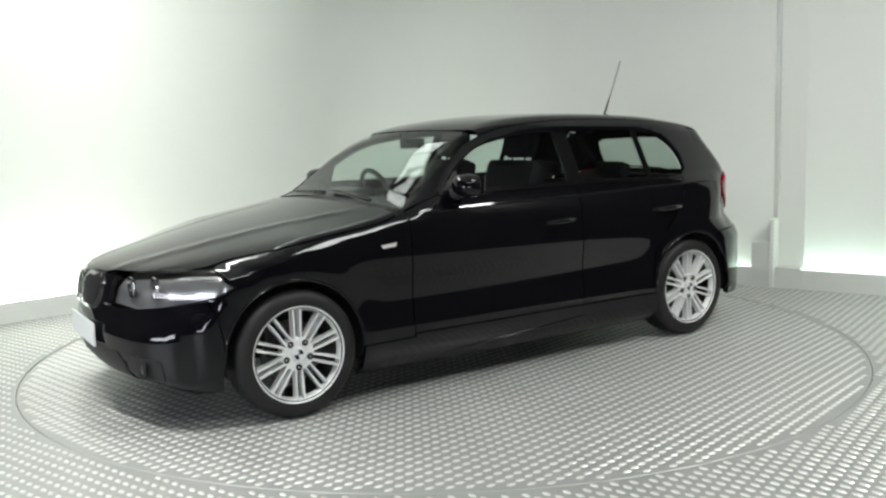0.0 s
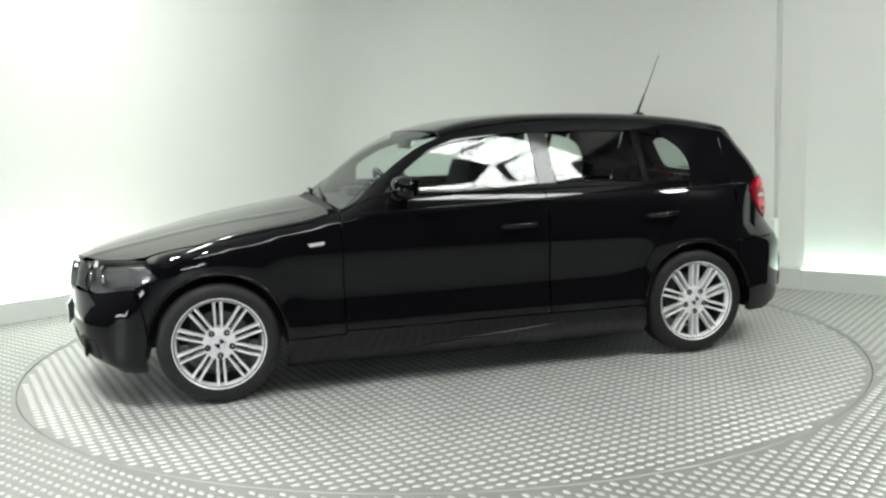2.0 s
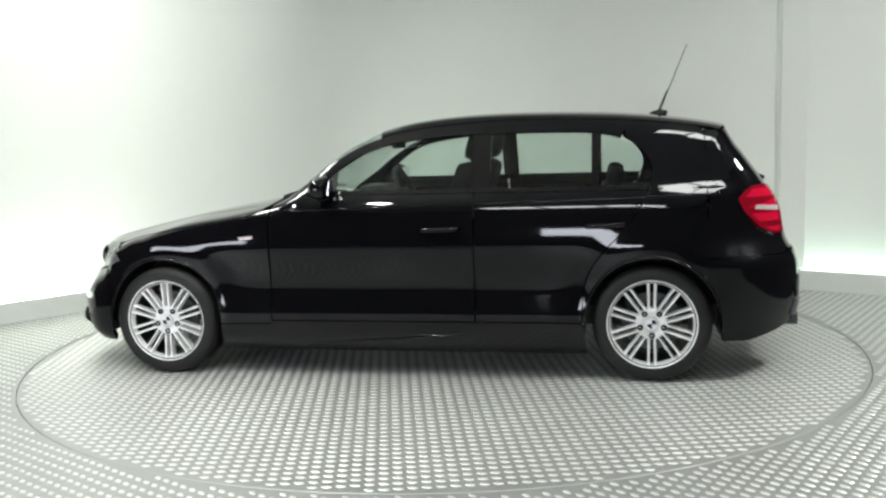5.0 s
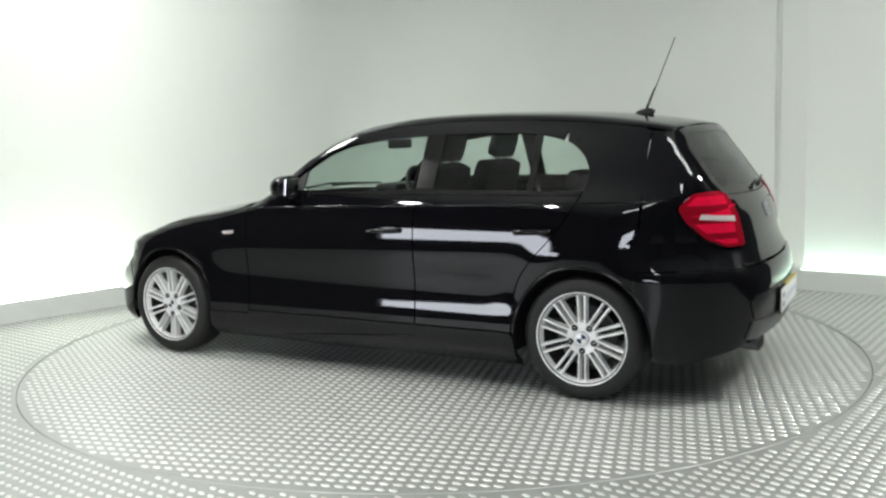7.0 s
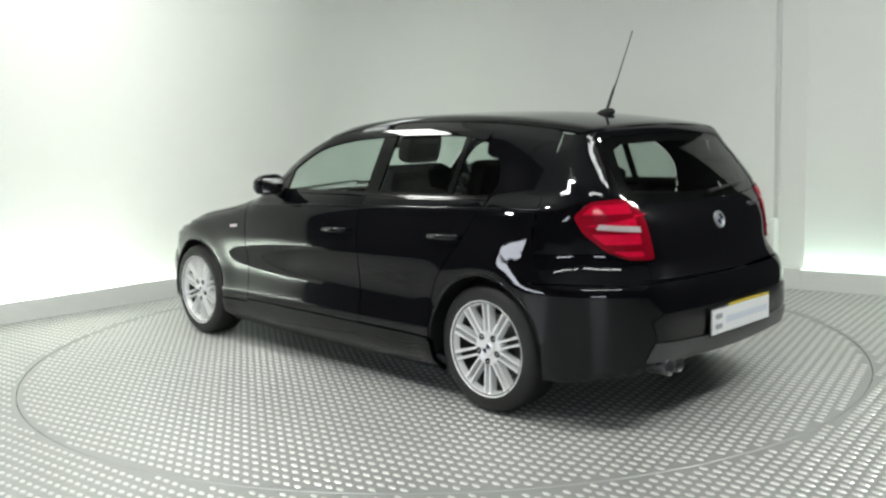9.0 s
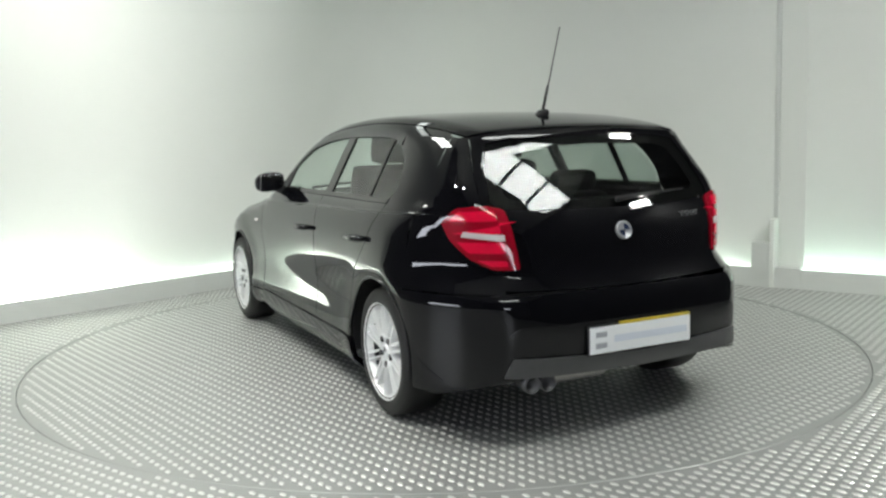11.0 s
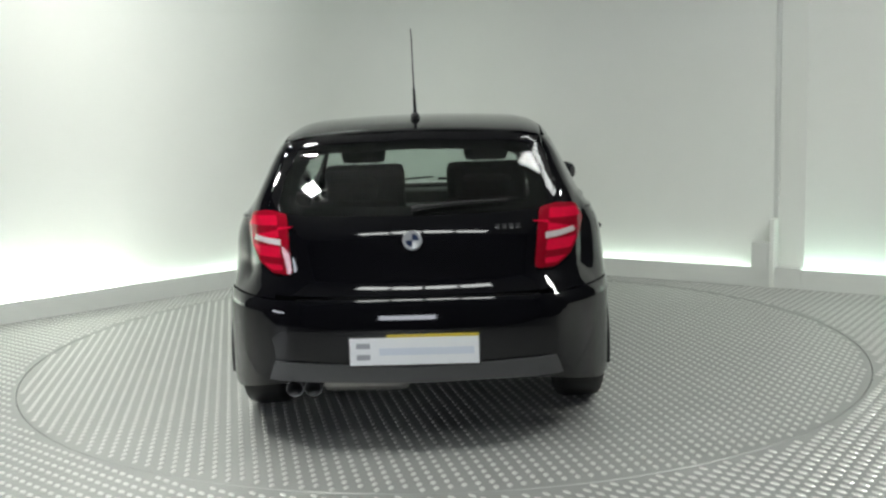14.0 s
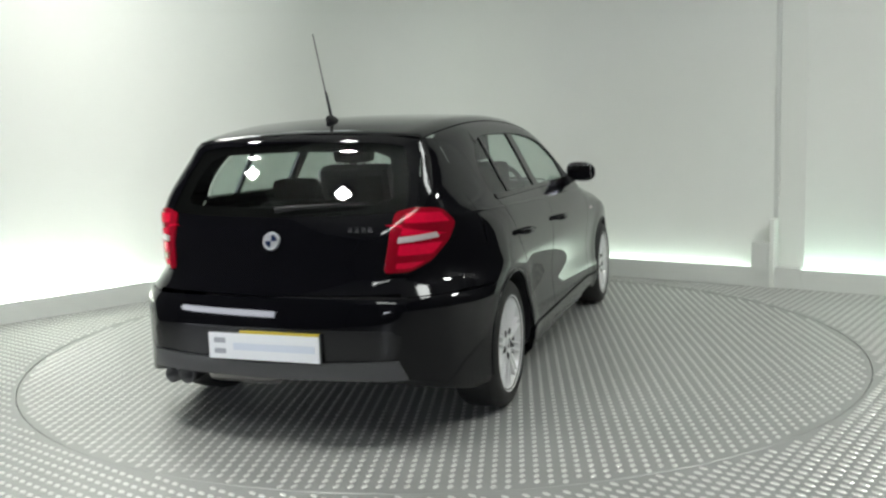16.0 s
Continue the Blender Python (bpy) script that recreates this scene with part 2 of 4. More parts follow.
def lug_mesh(name, spots, size=(0.045, 0.0215, 0.0028)):
    """Raised almond-shaped treads at (x, y, angle)."""
    L, B, H = size
    base = [(-L / 2, 0), (-L / 5, -B / 2), (L / 5, -B / 2), (L / 2, 0), (L / 5, B / 2), (-L / 5, B / 2)]
    top = [(x * 0.72, y * 0.66) for x, y in base]
    shape = np.array([(x, y, 0.0) for x, y in base] + [(x, y, H) for x, y in top])
    fc = [(i, (i + 1) % 6, 6 + (i + 1) % 6, 6 + i) for i in range(6)] + [(6, 7, 8, 9, 10, 11)]
    spots = np.array(spots)
    c, s = np.cos(spots[:, 2]), np.sin(spots[:, 2])
    v = np.empty((len(spots), 12, 3))
    v[:, :, 0] = spots[:, 0:1] + c[:, None] * shape[:, 0] - s[:, None] * shape[:, 1]
    v[:, :, 1] = spots[:, 1:2] + s[:, None] * shape[:, 0] + c[:, None] * shape[:, 1]
    v[:, :, 2] = shape[:, 2]
    faces = [tuple(12 * k + i for i in f) for k in range(len(spots)) for f in fc]
    me = bpy.data.meshes.new(name)
    me.from_pydata(v.reshape(-1, 3).tolist(), [], faces)
    me.materials.append(M_LUG)
    return me


def lug_grid(x0, x1, y0, y1, pitch, turn, keep):
    out = []
    c, s = math.cos(turn), math.sin(turn)
    R = 12
    n = int(R / pitch)
    for i in range(-n, n):
        for j in range(-n, n):
            u, w = i * pitch, j * pitch
            x, y = c * u - s * w, s * u + c * w
            if x0 < x < x1 and y0 < y < y1 and keep(x, y):
                out.append((x, y, turn + (-0.30 if (i + j) % 2 else -0.22)))
    return out


PITCH = 0.0534


def build_turntable():
    table = new("turntable")
    tagged(table, "round aluminium tread plate turntable flush with the floor", "turntable")
    bm = bmesh.new()
    lathe(bm, [(TABLE_R - 0.004, 0.0), (TABLE_R, -0.003), (TABLE_R, -0.05)], 128, "z")
    bmesh.ops.create_circle(bm, cap_ends=True, segments=128, radius=TABLE_R - 0.004)
    bmesh.ops.remove_doubles(bm, verts=bm.verts, dist=0.0005)
    bmesh.ops.recalc_face_normals(bm, faces=bm.faces)
    part("deck", bm, M_PLATE, table)
    spots = lug_grid(-2.5, 2.5, -2.5, 2.5, PITCH, 0.25, lambda x, y: x * x + y * y < (TABLE_R - 0.03) ** 2)
    tread = new("tread", lug_mesh("tread", spots))
    tread.parent = table
    tagged(tread, kind="stuff")
    return table


def build_floor_tread(fl):
    spots = lug_grid(-5, 5, -5.0, 4, PITCH, -0.66,
                     lambda x, y: x * x + y * y > (TABLE_R + 0.03) ** 2
                     and (x - CORNER.x) * 0.5911 + (y - CORNER.y) * 0.8066 < -0.03
                     and (x - CORNER.x) * -0.7018 + (y - CORNER.y) * 0.7124 < -0.03)
    near = [p for p in spots if p[1] < -1.62 and 1.05 < p[0] < 2.6]
    near = sorted(near, key=lambda p: p[0] * 0.3 - p[1] * 0.0 + abs(p[1] + 2.2))[:300]
    chosen = set(near)
    tread = new("floor_tread", lug_mesh("floor_tread", [p for p in spots if p not in chosen]))
    tread.parent = fl
    tagged(tread, kind="stuff")
    one = lug_mesh("tread_stud", [(0, 0, 0)])
    for x, y, a in near:
        stud = new("tread_stud", one)
        stud.parent = fl
        stud.matrix_basis = Matrix.Translation((x, y, 0)) @ Matrix.Rotation(a, 4, "Z")


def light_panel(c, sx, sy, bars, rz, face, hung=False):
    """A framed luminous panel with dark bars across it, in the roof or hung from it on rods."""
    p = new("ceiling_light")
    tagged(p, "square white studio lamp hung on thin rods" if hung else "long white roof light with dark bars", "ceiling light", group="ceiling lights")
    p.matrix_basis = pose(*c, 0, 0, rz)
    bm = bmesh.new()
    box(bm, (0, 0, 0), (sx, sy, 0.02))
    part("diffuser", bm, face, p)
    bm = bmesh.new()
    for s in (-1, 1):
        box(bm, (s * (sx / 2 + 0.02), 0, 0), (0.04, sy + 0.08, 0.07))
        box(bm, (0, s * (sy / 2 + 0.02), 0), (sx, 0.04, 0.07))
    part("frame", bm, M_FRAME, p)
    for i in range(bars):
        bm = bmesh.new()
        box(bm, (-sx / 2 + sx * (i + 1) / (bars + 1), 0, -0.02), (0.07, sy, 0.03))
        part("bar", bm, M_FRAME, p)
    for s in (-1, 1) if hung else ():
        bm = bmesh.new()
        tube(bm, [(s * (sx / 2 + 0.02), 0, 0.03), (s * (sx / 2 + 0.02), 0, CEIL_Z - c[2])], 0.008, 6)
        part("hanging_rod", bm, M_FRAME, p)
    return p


build_booth()
pilaster()
floor_ob = build_floor()
build_floor_tread(floor_ob)
turntable = build_turntable()
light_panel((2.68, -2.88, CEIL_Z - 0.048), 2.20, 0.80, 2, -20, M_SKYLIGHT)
# unseen roof light added behind the camera, lifts the shade before the car
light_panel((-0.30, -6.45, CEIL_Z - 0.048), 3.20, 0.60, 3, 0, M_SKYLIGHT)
light_panel((3.55, -1.85, 3.252), 0.44, 0.44, 0, -30, M_PANEL_BRIGHT, True)
light_panel((-2.25, 0.30, 3.252), 0.66, 0.66, 0, 44, M_PANEL_WALL, True)
light_panel((-1.45, -2.53, 3.252), 0.18, 0.18, 0, 20, M_SPOT, True)
light_panel((-2.50, -1.62, 3.252), 0.18, 0.18, 0, 20, M_SPOT, True)
light_panel((-1.48, 1.68, 3.252), 1.9, 0.46, 2, 45, M_PANEL_DIM, True)


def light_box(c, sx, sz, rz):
    """A wall-hung luminous box for an unseen lit opening, facing -y before turning."""
    p = new("opening_light")
    tagged(p, "luminous box standing in for a lit opening in the hall wall", "wall light", group="wall lights")
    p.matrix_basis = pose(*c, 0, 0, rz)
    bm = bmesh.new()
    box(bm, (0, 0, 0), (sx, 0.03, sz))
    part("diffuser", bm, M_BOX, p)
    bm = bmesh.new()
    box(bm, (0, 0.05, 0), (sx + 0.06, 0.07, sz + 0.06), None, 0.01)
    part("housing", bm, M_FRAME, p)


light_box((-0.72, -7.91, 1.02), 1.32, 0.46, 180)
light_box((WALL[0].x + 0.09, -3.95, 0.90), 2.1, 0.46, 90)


# ---------- the car: one smooth body form, cut into panels ----------
# car axes: x forward, y to its left, z up, origin midway between the axles on the ground
def spline(ctrl, per=8, closed=True):
    """Smooth closed line through control points."""
    P = np.array(ctrl, float)
    n = len(P)
    out = []
    for i in range(n if closed else n - 1):
        p0, p1, p2, p3 = (P[(i - 1) % n], P[i], P[(i + 1) % n], P[(i + 2) % n]) if closed else (P[max(i - 1, 0)], P[i], P[i + 1], P[min(i + 2, n - 1)])
        for k in range(per):
            t = k / per
            out.append(0.5 * (2 * p1 + (p2 - p0) * t + (2 * p0 - 5 * p1 + 4 * p2 - p3) * t * t + (3 * p1 - p0 - 3 * p2 + p3) * t ** 3))
    if not closed:
        out.append(P[-1])
    return np.array(out)


SIDE = spline([(2.085, 0.50), (2.080, 0.58), (2.055, 0.66), (1.97, 0.718), (1.60, 0.808), (1.30, 0.866), (1.0, 0.915), (0.82, 0.95),
               (0.69, 0.985), (0.54, 1.088), (0.395, 1.201), (0.254, 1.282), (0.10, 1.343), (-0.095, 1.383), (-0.338, 1.404),
               (-0.60, 1.409), (-0.90, 1.404), (-1.22, 1.388), (-1.48, 1.36), (-1.68, 1.327), (-1.745, 1.303), (-1.778, 1.245), (-1.832, 1.175), (-1.888, 1.10),
               (-1.941, 1.025), (-1.99, 0.95), (-2.03, 0.87), (-2.055, 0.76), (-2.08, 0.68), (-2.115, 0.615), (-2.13, 0.52), (-2.13, 0.41), (-2.105, 0.31), (-2.03, 0.225),
               (-1.80, 0.175), (-0.9, 0.135), (0.9, 0.135), (1.80, 0.165), (1.98, 0.20), (2.06, 0.27), (2.085, 0.38)], 10)
PLAN_HALF = [(2.135, 0.0), (2.10, 0.30), (2.02, 0.54), (1.93, 0.68), (1.80, 0.80), (1.60, 0.858), (1.33, 0.900), (0.9, 0.904), (0.3, 0.904),
             (-0.3, 0.904), (-0.9, 0.904), (-1.33, 0.898), (-1.55, 0.880), (-1.70, 0.842), (-1.85, 0.77), (-1.95, 0.698), (-2.03, 0.618), (-2.105, 0.52), (-2.15, 0.35), (-2.17, 0.0)]
PLAN = spline(PLAN_HALF + [(x, -y) for x, y in PLAN_HALF[-2:0:-1]], 9)
WIDTH = spline([(0.10, 0.80), (0.15, 0.822), (0.22, 0.858), (0.31, 0.878), (0.36, 0.876), (0.41, 0.867), (0.46, 0.859), (0.52, 0.857), (0.58, 0.861), (0.64, 0.868), (0.70, 0.8725), (0.76, 0.8700), (0.81, 0.8655), (0.86, 0.859), (0.905, 0.846),
                (0.955, 0.822), (1.0, 0.787), (1.08, 0.742), (1.18, 0.690), (1.27, 0.640), (1.34, 0.595), (1.45, 0.50)], 40, False)


def sd_poly(px, py, poly):
    """Signed distance to a closed line, negative inside."""
    a = poly
    b = np.roll(poly, -1, 0)
    e = b - a
    best = np.full(px.shape, 1e9)
    inside = np.zeros(px.shape, bool)
    for s in range(0, len(px), 4000):
        x, y = px[s:s + 4000, None], py[s:s + 4000, None]
        wx, wy = x - a[:, 0], y - a[:, 1]
        t = np.clip((wx * e[:, 0] + wy * e[:, 1]) / (e ** 2).sum(1), 0, 1)
        best[s:s + 4000] = ((wx - t * e[:, 0]) ** 2 + (wy - t * e[:, 1]) ** 2).min(1)
        c = (a[:, 1] <= y) != (b[:, 1] <= y)
        with np.errstate(divide="ignore", invalid="ignore"):
            xi = a[:, 0] + (y - a[:, 1]) / e[:, 1] * e[:, 0]
        inside[s:s + 4000] = (c & (x < xi)).sum(1) % 2 == 1
    d = np.sqrt(best)
    return np.where(inside, -d, d)


def smax(a, b, k):
    h = np.clip(0.5 + 0.5 * (a - b) / k, 0, 1)
    return b + (a - b) * h + k * h * (1 - h)


def body(P):
    """Negative inside the car's outer form."""
    x, y, z = P[:, 0], np.abs(P[:, 1]), P[:, 2]
    bow = np.where(x > 0, 0.16 * np.clip(x, 0, 1) ** 2 + np.clip((x - 1.25) / 0.5, 0, 1) * (0.10 + 0.36 * np.clip((z - 0.42) / 0.16, 0, 1)), -0.13 * np.clip(-x - 0.4, 0, 1) ** 2)
    crown = 0.07 * np.clip((z - 0.6) / 0.4, 0, 1)
    ridge = 0.006 * np.exp(-((y - 0.24 - 0.24 * (2.0 - x)) / 0.035) ** 2) * np.clip((x - 0.8) / 0.15, 0, 1) * np.clip((z - 0.62) / 0.05, 0, 1)
    A = sd_poly(x + bow * y * y, z + crown * y * y - ridge, SIDE)
    narrow = 0.20 * np.clip(-x - 1.15, 0, 1) ** 2 * np.clip((z - 0.7) / 0.3, 0, 1) + 0.06 * np.clip(x - 0.3, 0, 1) ** 2 * np.clip((z - 0.75) / 0.2, 0, 1)
    B = y - np.interp(z, WIDTH[:, 0], WIDTH[:, 1]) + narrow
    C = sd_poly(x, y, PLAN) + 0.085 * np.clip(-x - 1.42, 0, 0.33) / 0.33 * np.clip((z - 0.60) / 0.12, 0, 1)
    near = np.minimum(np.hypot(x - 1.33, z - 0.312), np.hypot(x + 1.33, z - 0.312))
    B = B - 0.013 * np.exp(-((near - 0.36) / 0.085) ** 2) * np.clip(3.0 * (0.84 - z) + 0.5, 0, 1)
    return smax(smax(A, B, 0.07), C, 0.05)


def solve(P0, D, hi):
    """Where rays P0 + s * D, s from 0 (inside) to hi, leave the body."""
    lo, up = np.zeros(len(P0)), np.full(len(P0), hi)
    for _ in range(18):
        mid = (lo + up) / 2
        f = body(P0 + D * mid[:, None])
        ins = f < 0
        lo, up = np.where(ins, mid, lo), np.where(ins, up, mid)
    return P0 + D * ((lo + up) / 2)[:, None]


def normals(P, eps=0.014):
    g = np.empty_like(P)
    for k in range(3):
        d = np.zeros(3)
        d[k] = eps
        g[:, k] = body(P + d) - body(P - d)
    return g / np.maximum(np.linalg.norm(g, axis=1, keepdims=True), 1e-9)


def from_side(Q):
    n = len(Q)
    return solve(np.column_stack([Q[:, 0], np.zeros(n), Q[:, 1]]), np.tile([0.0, 1, 0], (n, 1)), 1.1)


def from_top(Q):
    n = len(Q)
    return solve(np.column_stack([Q[:, 0], Q[:, 1], np.full(n, 0.5)]), np.tile([0.0, 0, 1], (n, 1)), 1.2)


def from_rear(Q):
    n = len(Q)
    return solve(np.column_stack([np.full(n, -1.0), Q[:, 0], Q[:, 1]]), np.tile([-1.0, 0, 0], (n, 1)), 1.6)


def from_front(Q):
    n = len(Q)
    return solve(np.column_stack([np.full(n, 1.0), Q[:, 0], Q[:, 1]]), np.tile([1.0, 0, 0], (n, 1)), 1.6)


REAR_AX, FRONT_AX = -1.15, 1.15


def from_rear_round(Q):
    """Q: angle from straight back towards the left side (radians), height."""
    n = len(Q)
    return solve(np.column_stack([np.full(n, REAR_AX), np.zeros(n), Q[:, 1]]), np.column_stack([-np.cos(Q[:, 0]), np.sin(Q[:, 0]), np.zeros(n)]), 1.6)


def from_front_round(Q):
    n = len(Q)
    return solve(np.column_stack([np.full(n, FRONT_AX), np.zeros(n), Q[:, 1]]), np.column_stack([np.cos(Q[:, 0]), np.sin(Q[:, 0]), np.zeros(n)]), 1.6)


def rr(pts, where):
    """Side points (x, z), or end points (y, z), as (angle, height) of the rear or front round."""
    end, kind = where
    Q = np.array(pts, float)
    P = {"side": from_side, "rear": from_rear, "front": from_front}[kind](Q)
    if end == "rear":
        return [(math.atan2(p[1], -(p[0] - REAR_AX)), p[2]) for p in P]
    return [(math.atan2(p[1], p[0] - FRONT_AX), p[2]) for p in P]


def rounded(poly, r, n=4):
    """The polygon with its corners rounded by up to r."""
    out = []
    P = [Vector(p) for p in poly]
    for i, p in enumerate(P):
        a, b = P[i - 1], P[(i + 1) % len(P)]
        da, db = (a - p), (b - p)
        ra, rb = min(r, da.length * 0.45), min(r, db.length * 0.45)
        s, e = p + da.normalized() * ra, p + db.normalized() * rb
        for k in range(n + 1):
            t = k / n
            out.append(tuple((1 - t) ** 2 * s + 2 * t * (1 - t) * p + t * t * e))
    return out


def sheet(poly, step):
    """The plane polygon cut by a grid: points and faces."""
    bm = bmesh.new()
    pts = []
    for p in poly:
        if not pts or (Vector(p) - Vector(pts[-1])).length > 1e-4:
            pts.append(p)
    bm.faces.new([bm.verts.new((u, v, 0)) for u, v in pts])
    us, vs = [p[0] for p in pts], [p[1] for p in pts]
    su, sv = step if isinstance(step, tuple) else (step, step)
    for axis, lo, hi, st in ((0, min(us), max(us), su), (1, min(vs), max(vs), sv)):
        k = math.floor(lo / st) + 1
        while k * st < hi:
            co, no = [0, 0, 0], [0, 0, 0]
            co[axis], no[axis] = k * st, 1
            bmesh.ops.bisect_plane(bm, geom=bm.verts[:] + bm.edges[:] + bm.faces[:], plane_co=co, plane_no=no, dist=1e-5)
            k += 1
    bmesh.ops.triangulate(bm, faces=[f for f in bm.faces if len(f.verts) > 4])
    bm.verts.index_update()
    Q = np.array([v.co[:2] for v in bm.verts])
    F = [[v.index for v in f.verts] for f in bm.faces]
    rim = [[v.index for v in e.verts] for e in bm.edges if len(e.link_faces) == 1]
    bm.free()
    return Q, F, rim


def skin(name, pieces, material, parent, label="", thick=0.014, lift=0.0, mirror=False, both=False):
    """A panel of the body form. pieces: (plane polygon, mapping, step). lift: proud of the form by so much."""
    V, N, F, LN = [], [], [], []
    for poly, mapping, step in pieces:
        Q, fs, rim = sheet(poly, step)
        P = mapping(Q)
        nn = normals(P)
        P = P + nn * lift
        sides = [False, True] if both else [mirror]
        for m in sides:
            P2, n2 = (P * [1, -1, 1], nn * [1, -1, 1]) if m else (P, nn)
            base = len(V)
            V += P2.tolist()
            for f in fs:
                g = [P2[i] for i in f]
                c = np.cross(g[1] - g[0], g[2] - g[0])
                ff = f if c @ n2[f[0]] > 0 else f[::-1]
                F.append([base + i for i in ff])
                LN += [n2[i].tolist() for i in ff]
            if thick:
                for i, j in rim:
                    a, b = P2[i], P2[j]
                    k = len(V)
                    V += [a.tolist(), b.tolist(), (b - n2[j] * thick).tolist(), (a - n2[i] * thick).tolist()]
                    F.append([k, k + 1, k + 2, k + 3])
                    nr = np.cross(b - a, -n2[i])
                    nr = (nr / max(np.linalg.norm(nr), 1e-9)).tolist()
                    LN += [nr] * 4
    me = bpy.data.meshes.new(name)
    me.from_pydata(V, [], F)
    for p in me.polygons:
        p.use_smooth = True
    me.normals_split_custom_set(LN)
    me.materials.append(material)
    ob = new(name, me)
    if parent:
        ob.parent = parent
    if label:
        tagged(ob, label)
    return ob


AXLE, HUB_Z, ARCH_R, HUB_Y = 1.33, 0.300, 0.335, 0.835


def arch(cx, a0, a1, r=ARCH_R, n=22):
    return [(cx + r * math.cos(math.radians(a0 + (a1 - a0) * k / n)), HUB_Z + 0.012 + r * math.sin(math.radians(a0 + (a1 - a0) * k / n))) for k in range(n + 1)]


DLO_TOP = [(0.47, 0.995), (0.385, 1.07), (0.295, 1.14), (0.185, 1.206), (0.064, 1.245), (-0.117, 1.272), (-0.33, 1.287), (-0.6, 1.291), (-0.9, 1.288),
           (-1.06, 1.278), (-1.18, 1.250), (-1.27, 1.20), (-1.325, 1.13), (-1.34, 1.06), (-1.32, 1.01)]
RAIL = [(0.70, 0.922), (0.62, 0.972), (0.50, 1.055), (0.36, 1.158), (0.2, 1.247), (0.0, 1.308), (-0.3, 1.343), (-0.6, 1.356), (-0.9, 1.352), (-1.2, 1.337), (-1.5, 1.306), (-1.68, 1.275)]
DLO_S = spline(DLO_TOP, 4, False)
RAIL_S = spline(RAIL, 4, False)
BELT = 0.995


def dlo_z(x):
    i = np.argsort(DLO_S[:-8, 0])
    return float(np.interp(x, DLO_S[:-8][i, 0], DLO_S[:-8][i, 1]))


def cut_line(line, x0, x1):
    """The part of a line between x0 and x1, in its own order."""
    return [tuple(p) for p in line if x0 <= p[0] <= x1]


HOOD_SEAM = [(1.66, 0.728), (1.55, 0.759), (1.31, 0.806), (1.05, 0.845), (0.85, 0.875), (0.755, 0.905)]
DOOR_F, DOOR_B, DOOR_R = 0.70, -0.425, -1.33
SILL = 0.315


